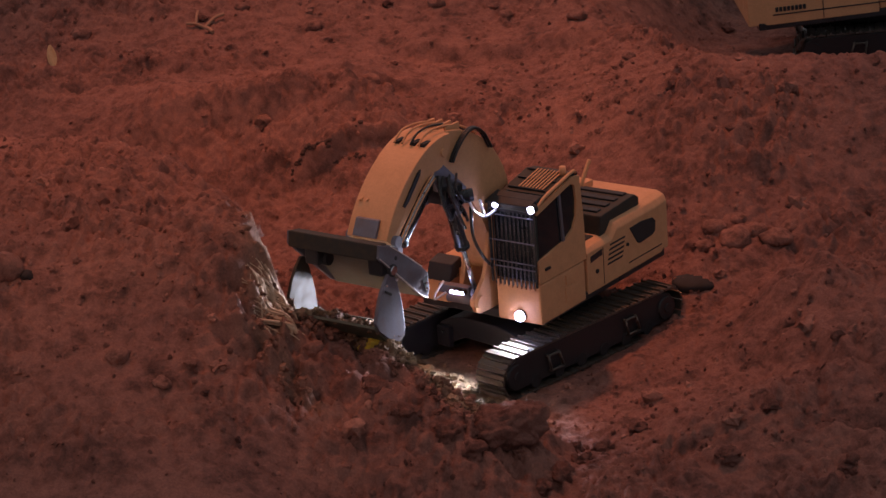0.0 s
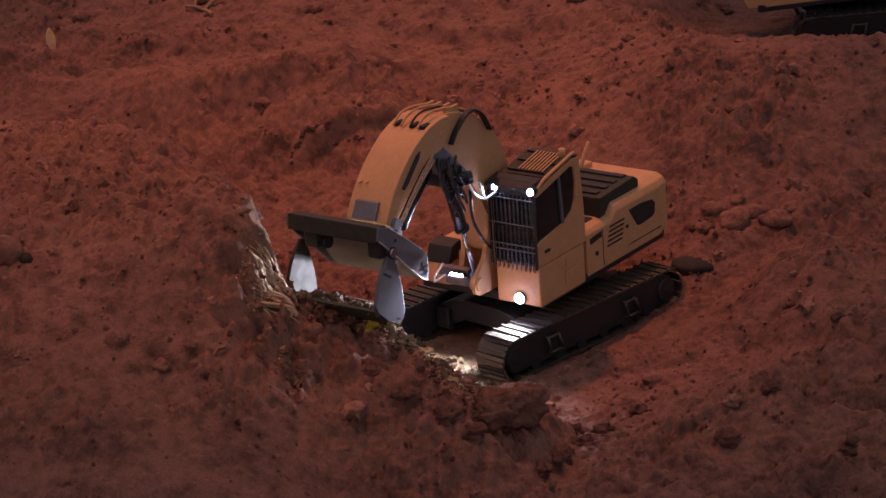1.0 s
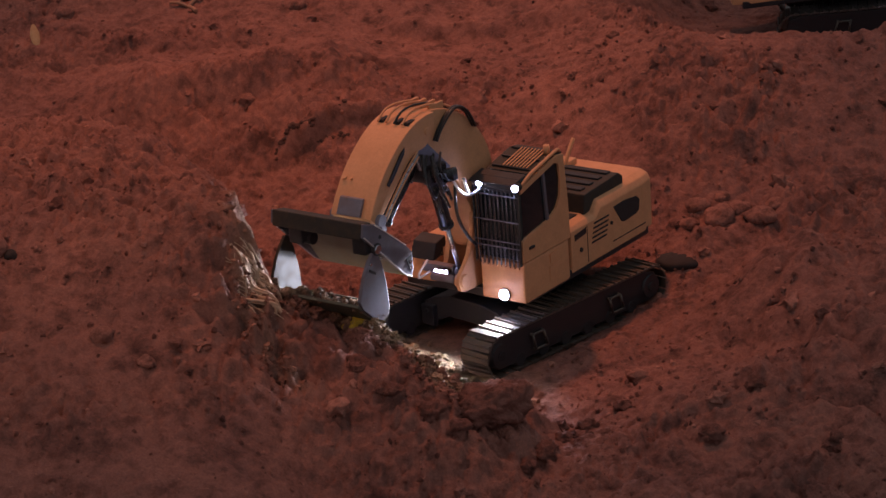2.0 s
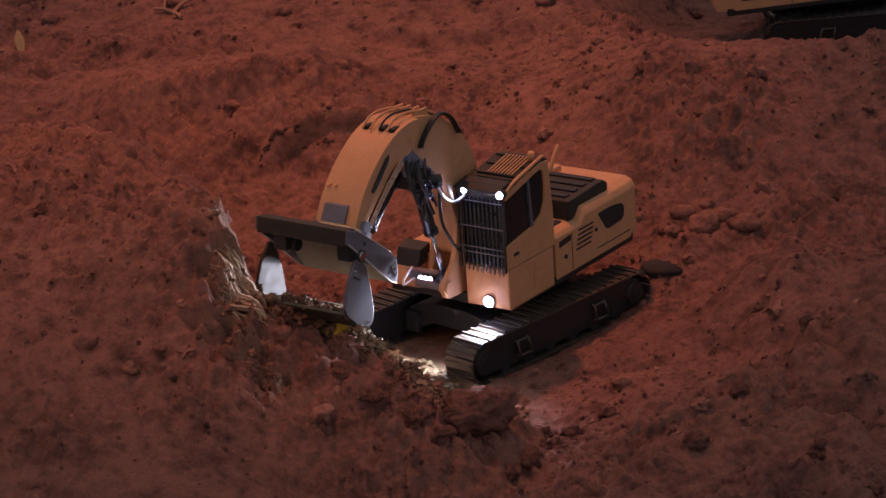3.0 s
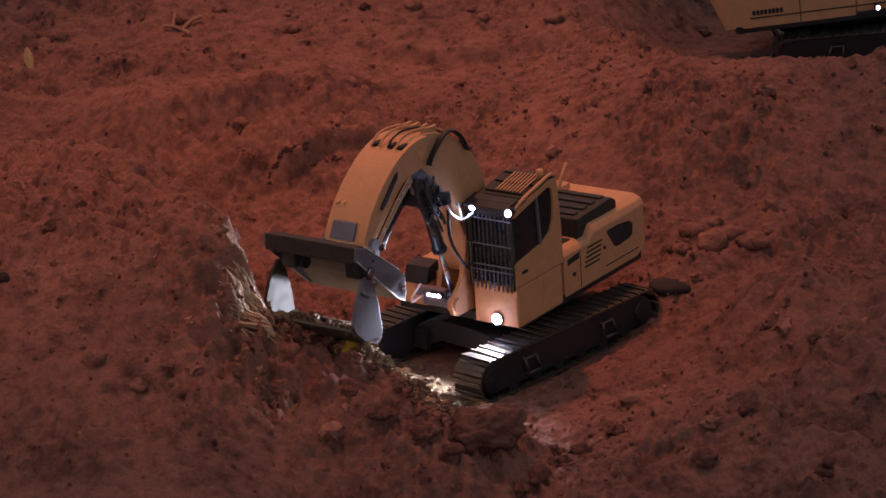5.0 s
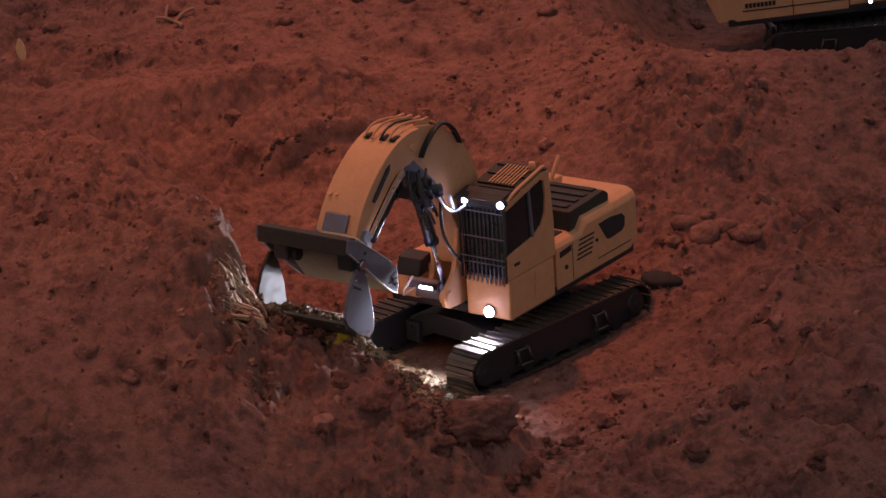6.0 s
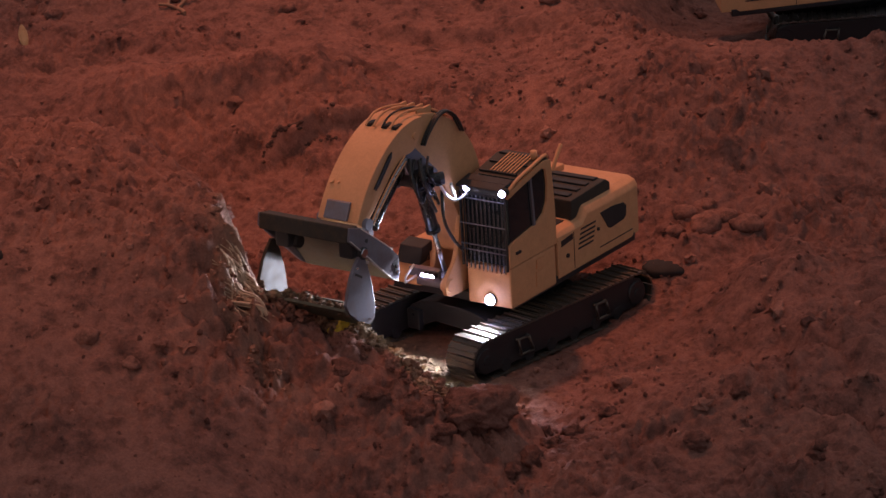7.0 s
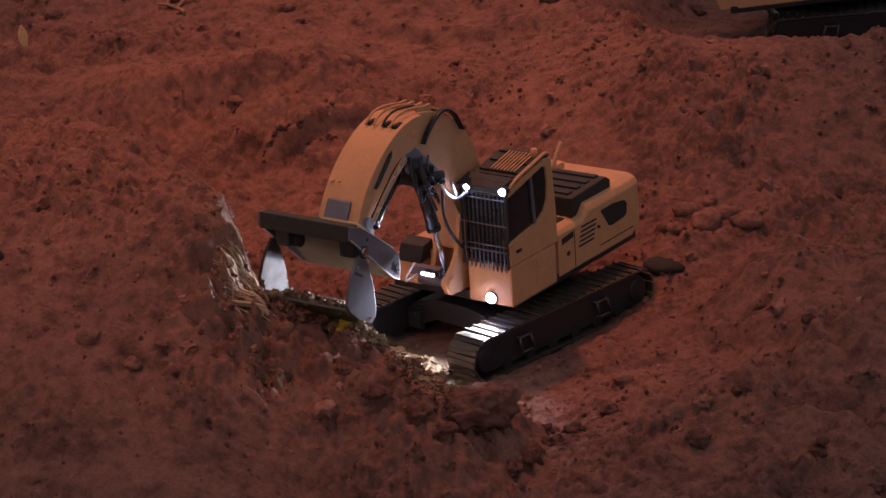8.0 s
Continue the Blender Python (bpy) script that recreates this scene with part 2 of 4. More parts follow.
def height(x, y):
    s, top, d = bank_mask(x, y)
    z = broad(x, y)
    z = z + (np.maximum(top, z + 0.0) - z) * s
    # relief: swells, clods with creases between them, crumbs, a few pits
    ux, uy = x + 0.02 * vnoise(x, y, 14.0, 70), y + 0.02 * vnoise(x, y, 14.0, 71)
    road = hill(x, y, -0.45, 0.40, 0.50, 0.09, 12)
    rough = 0.36 + 0.80 * step(-0.5, 0.5, fbm(x, y, 4.5, 2, 75))
    trail = hill(x, y, -0.42, -1.13, 0.35, 0.05, 5)
    calm = (1 - 0.75 * road) * (1 - 0.7 * trail) * rough * (1 + 0.25 * step(0.25, 0.45, x))
    z = z + calm * (0.009 * fbm(ux, uy, 9.0, 3, 80) + 0.008 * np.abs(vnoise(ux, uy, 24.0, 90)))
    z = z + calm * (0.0065 * np.abs(vnoise(ux, uy, 47.0, 91)) + 0.0085 * np.abs(vnoise(ux, uy, 83.0, 92)))
    z = z + (0.35 + 0.65 * calm) * 0.0042 * fbm(x, y, 95.0, 2, 110, 0.8)
    lump = np.clip(fbm(ux, uy, 36.0, 2, 100) - 0.38, 0, 1)
    z = z + calm * 0.010 * lump ** 0.7
    pit = np.clip(fbm(ux, uy, 17.0, 2, 120) - 0.85, 0, 1)
    z = z - calm * 0.030 * pit
    heap = step(0.34, 0.50, x) * step(-0.30, -0.45, y)
    z = z + heap * (0.026 * fbm(ux, uy, 8.0, 2, 160) + 0.022 * np.abs(vnoise(ux, uy, 17.0, 162)))
    # the rim and the foot of the bank are loose clods
    loose = ridge(x, y, -0.20, -0.74, 0.04, -0.90, 0.07)
    z = z + loose * (0.010 * np.abs(vnoise(ux, uy, 31.0, 150)) + 0.010 * np.abs(vnoise(ux, uy, 67.0, 151)) - 0.010)
    # run-off grooves down the cut face
    face = s * (1 - s) * 4 * step(-0.98, -0.91, y) * step(-0.56, -0.66, y)
    z = z + face * (0.030 * np.abs(vnoise(x * 0.35, y, 52.0, 140)) + 0.030 * np.abs(vnoise(x * 0.5, y, 88.0, 142)) + 0.016 * fbm(x, y, 70.0, 2, 141) - 0.020)
    # trodden floor under the tracks
    pad = step(0.30, 0.75, hill(x, y, 0.786, 0.56, 0.34, 0.22, 1) ** 0.5)
    z = z * (1 - pad) + (0.122 + 0.052 * (x - 0.786) + 0.3 * (z - broad(x, y))) * pad
    foot = hill(x, y, 0.113, -0.447, 0.19, 0.15, 45) ** 0.5
    flat = step(0.45, 0.8, foot)
    return z * (1 - flat) + (np.minimum(z, 0.0) * 0.2 - 0.001 + 0.10 * (z - broad(x, y))) * flat


def sheet_axis(a, b, pitch, far):
    mid = np.arange(a, b, pitch)
    return np.concatenate((a - np.array(far[::-1]), mid, b + np.array(far)))


FAR = [0.05, 0.12, 0.25, 0.5, 1, 2, 4, 8, 16, 40, 90]
gx, gy = sheet_axis(-1.1, 1.1, 0.0027, FAR), sheet_axis(-1.25, 1.75, 0.0031, FAR)
GX, GY = np.meshgrid(gx, gy)
GZ = height(GX, GY)
far_out = np.maximum(np.abs(GX) - 1.2, 0) + np.maximum(np.abs(GY - 0.25) - 1.6, 0)
GZ = GZ * np.exp(-far_out) + 0.1 * (1 - np.exp(-far_out))


def ground_z(x, y):
    i = min(max(int(np.searchsorted(gx, x)), 1), len(gx) - 1)
    j = min(max(int(np.searchsorted(gy, y)), 1), len(gy) - 1)
    return float(GZ[j, i])


def sheet_mesh(name, verts, faces, mat, smooth=True):
    me = bpy.data.meshes.new(name)
    me.vertices.add(len(verts))
    me.vertices.foreach_set("co", np.asarray(verts, np.float32).ravel())
    n = faces.shape[1]
    me.loops.add(faces.size)
    me.loops.foreach_set("vertex_index", faces.astype(np.int32).ravel())
    me.polygons.add(len(faces))
    me.polygons.foreach_set("loop_start", np.arange(0, faces.size, n, dtype=np.int32))
    me.update(calc_edges=True)
    me.polygons.foreach_set("use_smooth", np.full(len(faces), smooth))
    me.materials.append(mat)
    return me


nx, ny = len(gx), len(gy)
idx = np.arange(nx * ny).reshape(ny, nx)
quads = np.stack((idx[:-1, :-1], idx[:-1, 1:], idx[1:, 1:], idx[1:, :-1]), -1).reshape(-1, 4)
gm = sheet_mesh("ground", np.stack((GX, GY, GZ), -1).reshape(-1, 3), quads, SOIL)


def sand_and_lamplight(x, y):
    """Where the digging has laid the pale sand open, plus lamp light painted along the rim."""
    s, top, d = bank_mask(x, y)
    n = 0.35 * fbm(x, y, 16.0, 3, 130)
    wall = np.exp(-((d - 0.012) / 0.038) ** 2) * step(-0.97, -0.90, y) * step(-0.60, -0.67, y)
    # the second ridge pales the rim, lamp light put into its colour
    floor_ = np.maximum(ridge(x, y, 0.015, -0.71, -0.08, -0.52, 0.085), 0.85 * ridge(x, y, -0.19, -0.735, -0.04, -0.84, 0.045))
    floor_ = floor_ * step(-0.02, 0.02, y - np.interp(x, CREST_X, CREST_Y))
    # pale band along the crest: lamp light painted into the soil colour
    crumbs = 0.62 * np.exp(-((y - np.interp(x, CREST_X, CREST_Y) + 0.004) / 0.016) ** 2) * step(-0.22, -0.19, x) * step(0.06, 0.02, x)
    floor_ = np.maximum(floor_, crumbs)
    return np.clip(np.maximum(0.14 * wall, floor_) * 1.1 + n * 0.8 * (wall + floor_), 0, 1)


lay = gm.attributes.new("layer", "FLOAT", "POINT")
lay.data.foreach_set("value", sand_and_lamplight(GX, GY).astype(np.float32).ravel())
tagged(new("ground", gm), "churned red-brown earth with a dug pit and steep cut bank", "ground", kind="structure")

# loose crumbs and clods strewn over the ground
ico = bmesh.new()
bmesh.ops.create_icosphere(ico, subdivisions=2, radius=1.0)
ICO_V = np.array([v.co[:] for v in ico.verts])
ICO_F = np.array([[v.index for v in f.verts] for f in ico.faces])
ico.free()


def lumpy(seed, rough=0.35):
    r = np.random.default_rng(seed)
    off = r.random(3) * 50
    k = np.array([noise.noise(Vector(v * 1.3 + off)) + 0.6 * noise.noise(Vector(v * 2.9 + off)) + 0.4 * noise.noise(Vector(v * 6.1 + off)) for v in ICO_V])
    v = ICO_V * (1 + rough * k)[:, None] * (0.75 + 0.5 * r.random(3))
    v[:, 2] *= 0.8
    return v


VARIANTS = [lumpy(200 + i, 0.9) for i in range(10)]
BASE_IN = -0.05
ico = bmesh.new()
bmesh.ops.create_icosphere(ico, subdivisions=1, radius=1.0)
FINE_F = np.array([[v.index for v in f.verts] for f in ico.faces])
FINE_V = np.array([v.co[:] for v in ico.verts])
ico.free()
FINE = [FINE_V * rng.uniform(0.6, 1.25, (len(FINE_V), 1)) * rng.uniform(0.7, 1.2, 3) for i in range(10)]


def strewn(name, count, sizes, label, where, seed, fine=False):
    r = np.random.default_rng(seed)
    vs, fs, ls, n0 = [], [], [], 0
    while len(vs) < count:
        x, y = where(r)
        u, v = (x - 0.113) * 0.707 + (y + 0.447) * 0.707, (x - 0.113) * 0.707 - (y + 0.447) * 0.707
        if abs(u) < 0.205 and (0.075 < abs(v) < 0.14 or (abs(v) < 0.08 and u > -0.10)):
            continue
        s = sizes(r)
        a = r.random() * 6.283
        v = (FINE if fine else VARIANTS)[r.integers(10)] * s
        v = np.stack((v[:, 0] * math.cos(a) - v[:, 1] * math.sin(a), v[:, 0] * math.sin(a) + v[:, 1] * math.cos(a), v[:, 2]), 1)
        vs.append(v + np.array((x, y, ground_z(x, y) + BASE_IN * s)))
        fs.append((FINE_F if fine else ICO_F) + n0)
        ls.append((x, y))
        n0 += len(v)
    me = sheet_mesh(name, np.concatenate(vs), np.concatenate(fs), CLOD, False)
    at = me.attributes.new("layer", "FLOAT", "POINT")
    at.data.foreach_set("value", np.repeat(sand_and_lamplight(*np.array(ls).T), len(VARIANTS[0]) if not fine else len(FINE[0])).astype(np.float32))
    return tagged(new(name, me), label, "soil clods", kind="stuff")


def anywhere(r):
    while True:
        x, y = r.uniform(-1.05, 1.05), r.uniform(-1.2, 1.5)
        if r.random() < 0.35 + 0.65 * (vnoise(np.array([x]), np.array([y]), 6.0, 300)[0] > 0.0):
            if math.hypot((x + 0.45) / 0.5, (y - 0.4) / 0.08) > 1 or r.random() < 0.15:
                return x, y


def pit_floor(r):
    t, u = r.random(), r.normal(0, 0.035)
    return -0.09 + 0.15 * t + r.normal(0, 0.02), -0.53 - 0.20 * t + u


def rim_line(r):
    x = r.uniform(-0.21, 0.10)
    return x, float(np.interp(x, CREST_X, CREST_Y)) + r.normal(0.0, 0.022)


def bank_face(r):
    y = r.uniform(-0.94, -0.77)
    return float(np.interp(y, BANK_Y, BANK_X)) + r.uniform(-0.02, 0.035), y


strewn("bank_face_clods", 160, lambda r: 0.0014 + 0.0042 * r.random() ** 2, "crumbly clods sticking out of the cut bank face", bank_face, 15)
strewn("sandy_spoil", 800, lambda r: 0.003 + 0.0085 * r.random() ** 2, "pale sandy spoil lumps on the pit floor", pit_floor, 13)
strewn("rim_clods", 1500, lambda r: 0.0016 + 0.0058 * r.random() ** 2, "crumbly earth clods heaped along the pit rim", rim_line, 14)
strewn("soil_crumbs", 13000, lambda r: 0.0012 + 0.0038 * r.random() ** 3, "fine red earth crumbs strewn over the ground", anywhere, 11, True)
strewn("soil_clods", 520, lambda r: 0.004 + 0.011 * r.random() ** 3, "red earth clods lying loose on the ground", anywhere, 12)
# ---------------------------------------------------------------- building blocks


def part(name, bm, mat, parent, label="", smooth=False):
    me = bpy.data.meshes.new(name)
    bmesh.ops.recalc_face_normals(bm, faces=bm.faces)
    if smooth:
        for f in bm.faces:
            f.smooth = True
    bm.to_mesh(me)
    bm.free()
    me.materials.append(mat)
    ob = new(name, me)
    ob.parent = parent
    if label:
        ob["label"] = label
    return ob


def again(ob, parent, m):
    """The same part once more, on the same mesh."""
    o = new(ob.name.split(".")[0], ob.data)
    o.parent = parent
    o.matrix_basis = m
    return o


def bevel(bm, w, seg=2):
    if w:
        bmesh.ops.bevel(bm, geom=list(bm.edges), offset=w, segments=seg, affect="EDGES", profile=0.6, clamp_overlap=True)
    return bm


def box(x0, x1, y0, y1, z0, z1, w=0.001):
    bm = bmesh.new()
    bmesh.ops.create_cube(bm, size=1, matrix=Matrix.Translation(((x0 + x1) / 2, (y0 + y1) / 2, (z0 + z1) / 2)) @ Matrix.Diagonal((x1 - x0, y1 - y0, z1 - z0, 1)))
    return bevel(bm, w)


def prism(pts, y0, y1, w=0.001):
    """A plate with the outline pts (x, z), from y0 to y1."""
    bm = bmesh.new()
    a = [bm.verts.new((x, y0, z)) for x, z in pts]
    b = [bm.verts.new((x, y1, z)) for x, z in pts]
    bm.faces.new(a)
    bm.faces.new(b[::-1])
    for i in range(len(pts)):
        j = (i + 1) % len(pts)
        bm.faces.new((a[j], a[i], b[i], b[j]))
    bmesh.ops.recalc_face_normals(bm, faces=bm.faces)
    return bevel(bm, w)


def rounded(pts, n=4, closed=False):
    """The profile pts with n steps of a smooth curve between neighbours."""
    P, out = [Vector(p) for p in pts], []
    for i in range(len(P) - 1):
        a, b, c, d = P[max(i - 1, 0)], P[i], P[i + 1], P[min(i + 2, len(P) - 1)]
        for k in range(n):
            t = k / n
            out.append(tuple(0.5 * ((2 * b) + (c - a) * t + (2 * a - 5 * b + 4 * c - d) * t * t + (3 * b - a - 3 * c + d) * t ** 3)))
    return out + [tuple(P[-1])]


def rod(p, q, r, seg=14, r2=None):
    p, q = Vector(p), Vector(q)
    bm = bmesh.new()
    m = Matrix.Translation((p + q) / 2) @ (q - p).to_track_quat("Z", "Y").to_matrix().to_4x4()
    bmesh.ops.create_cone(bm, cap_ends=True, segments=seg, radius1=r, radius2=r if r2 is None else r2, depth=(q - p).length, matrix=m)
    for f in bm.faces:
        f.smooth = len(f.verts) == 4
    return bm


def merge(*bms):
    """Several shapes as one mesh of one part."""
    out = bmesh.new()
    for b in bms:
        me = bpy.data.meshes.new("tmp")
        b.to_mesh(me)
        b.free()
        out.from_mesh(me)
        bpy.data.meshes.remove(me)
    return out


def tube(pts, r, seg=8):
    """A bent pipe or hose through the points, rounded between them."""
    P = [Vector(p) for p in pts]
    line = []
    for i in range(len(P) - 1):
        a, b, c, d = P[max(i - 1, 0)], P[i], P[i + 1], P[min(i + 2, len(P) - 1)]
        for k in range(6):
            t = k / 6
            line.append(0.5 * ((2 * b) + (c - a) * t + (2 * a - 5 * b + 4 * c - d) * t * t + (3 * b - a - 3 * c + d) * t ** 3))
    line.append(P[-1])
    bm, rings = bmesh.new(), []
    for i, p in enumerate(line):
        way = (line[min(i + 1, len(line) - 1)] - line[max(i - 1, 0)]).normalized()
        m = way.to_track_quat("Z", "Y").to_matrix()
        rings.append([bm.verts.new(p + m @ Vector((r * math.cos(6.2832 * k / seg), r * math.sin(6.2832 * k / seg), 0))) for k in range(seg)])
    for a, b in zip(rings, rings[1:]):
        for k in range(seg):
            f = bm.faces.new((a[k], a[(k + 1) % seg], b[(k + 1) % seg], b[k]))
            f.smooth = True
    bm.faces.new(rings[0][::-1])
    bm.faces.new(rings[-1])
    return bm


# ---------------------------------------------------------------- excavator
UNDER = pose(0, 0, 0, 0, 0, -8.3)      # the tracks stand turned against the superstructure
TRACK_R, TRACK_HALF, SHOES = 0.0295, 0.195, 50
BY = -0.009                            # middle plane of the boom


def track_station(s):
    """Place (x, z) and turn along the closed chain, s from 0 to 1."""
    a, r = TRACK_HALF - TRACK_R - 0.004, TRACK_R
    straight, arc = 2 * a, math.pi * r
    d = (s % 1) * 2 * (straight + arc)
    if d < straight:
        return -a + d, 2 * r, 0.0
    d -= straight
    if d < arc:
        t = d / r
        return a + r * math.sin(t), r + r * math.cos(t), t
    d -= arc
    if d < straight:
        return a - d, 0.0, math.pi
    d -= straight
    t = d / r
    return -a - r * math.sin(t), r - r * math.cos(t), math.pi + t


def build_track(ex, side):
    y0, y1 = (0.080, 0.131) if side > 0 else (-0.131, -0.080)
    ym, zc = (y0 + y1) / 2, TRACK_R + 0.004
    a = TRACK_HALF - TRACK_R - 0.004
    pts = [(-a, 0.012), (a, 0.012), (a + 0.014, 0.020), (a + 0.019, zc), (a + 0.012, 0.052), (a - 0.01, 0.0585), (-a + 0.01, 0.0585), (-a - 0.012, 0.052), (-a - 0.019, zc), (-a - 0.014, 0.020)]
    frame_ = part("track", prism(pts, ym - 0.019, ym + 0.019, 0.002), GREY, ex, "dark grey crawler track frame")
    frame_.matrix_basis = UNDER
    bmx = merge(box(-0.0074, 0.0074, y0, y1, -0.0015, 0.0015, 0.0005), box(-0.0013, 0.0013, y0 + 0.0005, y1 - 0.0005, 0.001, 0.0046, 0.0004))
    first = part("track_shoe", bmx, TRACKSTEEL, frame_)
    for i in range(SHOES):
        x, z, t = track_station(i / SHOES)
        m = Matrix.Translation((x, 0, z + 0.004)) @ Matrix.Rotation(t, 4, "Y")
        if i == 0:
            first.matrix_basis = m
        else:
            again(first, frame_, m)
    yo = y1 if side > 0 else y0
    sgn = 1 if side > 0 else -1
    for x in (a, -a):
        w = part("wheel_hub", rod((x, ym, zc), (x, ym + sgn * 0.0225, zc), 0.017, 20), GREY, frame_)
        part("hub_cap", rod((x, ym, zc), (x, ym + sgn * 0.0245, zc), 0.007, 14), BLACK, frame_)
    for x in (-0.12, -0.072, -0.024, 0.024, 0.072, 0.12):
        part("track_roller", rod((x, ym - 0.02, 0.014), (x, ym + 0.02, 0.014), 0.0095, 14), BLACK, frame_)
    for x in (0.082, -0.083):
        yb = ym + sgn * 0.0195
        q = [(x - 0.015, yb + sgn * 0.004, 0.021), (x + 0.010, yb + sgn * 0.004, 0.021), (x + 0.015, yb + sgn * 0.004, 0.044), (x - 0.007, yb + sgn * 0.004, 0.044)]
        loop = merge(*[rod(q[i], q[(i + 1) % 4], 0.0019, 8) for i in range(4)], *[rod(v, (v[0], yb - sgn * 0.003, v[2]), 0.0022, 8) for v in q])
        part("step_loop", loop, TRACKSTEEL, frame_, "bent steel step loop")
    return frame_


def build_undercarriage(ex):
    arch = [(-0.082, 0.016), (-0.082, 0.050), (-0.060, 0.060), (-0.030, 0.066), (0.030, 0.066), (0.060, 0.060), (0.082, 0.050), (0.082, 0.016), (0.060, 0.022), (0.035, 0.034), (-0.035, 0.034), (-0.060, 0.022)]
    cross = prism(arch, -0.095, 0.095, 0.003)
    bmesh.ops.rotate(cross, verts=cross.verts, matrix=Matrix.Rotation(radians(90), 3, "Z"))
    part("car_body", cross, GREY, ex, "black arched undercarriage frame").matrix_basis = UNDER
    for y in (-0.068, 0.068):
        cap = part("frame_gusset", merge(box(0.094, 0.104, y - 0.012, y + 0.012, 0.018, 0.048, 0.002), rod((0.103, y, 0.04), (0.107, y, 0.04), 0.003, 10)), GREY, ex)
        cap.matrix_basis = UNDER
    part("slew_ring", rod((0, 0, 0.064), (0, 0, 0.088), 0.068, 36), BLACK, ex)


def build_cab(ex):
    y0, y1 = 0.028, 0.105
    part("cab_base", merge(box(0.0, 0.1135, y0 + 0.004, y1, 0.087, 0.146, 0.003)), WHITE, ex, "cream cab riser box")
    cab = part("cab", box(0.006, 0.110, y0 + 0.003, y1 - 0.003, 0.147, 0.266, 0.003), GLASS, ex, "cab with dark tinted glazing")
    door = [(0.1135, 0.147), (0.1135, 0.178), (0.106, 0.1815), (0.046, 0.191), (0.026, 0.201), (0.0165, 0.216), (0.0135, 0.24), (0.0165, 0.262), (0.026, 0.2665), (0.112, 0.2465), (0.113, 0.2545), (0.02, 0.2755), (0.003, 0.273), (-0.003, 0.20), (-0.004, 0.147)]
    part("door_panel", prism(door, y1 - 0.0035, y1 + 0.0005, 0.0007), WHITE, cab, "cream door panel with curved window edge")
    part("door_panel", prism([(0.1135, 0.147), (0.1135, 0.20), (0.0, 0.205), (-0.004, 0.147)], y0, y0 + 0.0034, 0.0007), WHITE, cab)
    part("rear_panel", box(-0.003, 0.005, y0 + 0.001, y1 - 0.004, 0.147, 0.262, 0.001), WHITE, cab)
    part("window_post", prism([(0.046, 0.189), (0.051, 0.189), (0.057, 0.262), (0.052, 0.263)], y1 - 0.003, y1 + 0.0002, 0.0004), STEEL, cab)
    part("door_handle", box(0.088, 0.100, y1, y1 + 0.003, 0.163, 0.167, 0.001), BLACK, cab)
    roof = part("roof", prism([(0.118, 0.252), (0.118, 0.258), (0.02, 0.279), (0.0, 0.276), (0.0, 0.27)], y0, y1 - 0.004, 0.0012), DUSTY, cab, "dusty black cab roof")
    # slats in cream: the warm highlights on them are put into the colour
    for i in range(8):
        y = y0 + 0.022 + i * 0.0055
        part("roof_slat", prism([(x, 0.2812 - (x - 0.02) * 0.2143 + k) for x, k in ((0.022, 0.0), (0.072, 0.0), (0.072, 0.0012), (0.022, 0.0012))], y, y + 0.0021, 0.0004), WHITE, cab)
    for x in (0.022, 0.046, 0.072):
        part("roof_rail", box(x, x + 0.003, y0 + 0.006, y1 - 0.010, 0.2790 - (x - 0.02) * 0.2143, 0.2815 - (x - 0.02) * 0.2143, 0.0004), BLACK, cab)
    part("visor", prism([(0.092, 0.2655), (0.124, 0.2590), (0.124, 0.2625), (0.092, 0.2690)], y0, y1 - 0.004, 0.0006), BLACK, cab)
    part("side_rail", tube([(0.108, y1 - 0.003, 0.256), (0.085, y1 - 0.002, 0.2665), (0.05, y1 - 0.002, 0.2745), (0.015, y1 - 0.003, 0.281), (0.004, y1 - 0.006, 0.276)], 0.0026, 8), WHITE, cab)
    part("beacon", rod((0.024, 0.092, 0.277), (0.024, 0.092, 0.290), 0.0055, 12, 0.0045), WHITE, cab)
    # front guard
    guard = part("front_guard", merge(box(0.1155, 0.1185, y0, y0 + 0.003, 0.143, 0.252, 0.0005), box(0.1155, 0.1185, y1 - 0.004, y1 - 0.001, 0.143, 0.252, 0.0005),
                 box(0.1155, 0.1185, y0, y1 - 0.001, 0.248, 0.252, 0.0005)), BLACK, ex, "black bar guard over the windscreen")
    for i in range(10):
        y = y0 + 0.0075 + i * 0.0069
        part("guard_bar", rod((0.1175, y, 0.141), (0.1175, y, 0.250), 0.0011, 8), RUBBER, guard)
    for z in (0.168, 0.176, 0.206, 0.243):
        part("guard_bar", rod((0.119, y0, z), (0.119, y1 - 0.002, z), 0.0010, 8), STEEL, guard)
    for i in range(9):
        y = y0 + 0.008 + i * 0.0075
        part("guard_tooth", box(0.1135, 0.1175, y, y + 0.0026, 0.1375, 0.147, 0.0004), WHITE, guard)
    return cab


def lamp_unit(ex, x, y, z, r, label):
    can = part("work_lamp", rod((x - 0.010, y, z), (x, y, z), r * 1.1, 16), BLACK, ex, label)
    bm = bmesh.new()
    bmesh.ops.create_uvsphere(bm, u_segments=14, v_segments=8, radius=r, matrix=Matrix.Translation((x, y, z)) @ Matrix.Diagonal((0.8, 1, 1, 1)))
    part("lens", bm, LED, can, "glowing white lens", True)
    return can


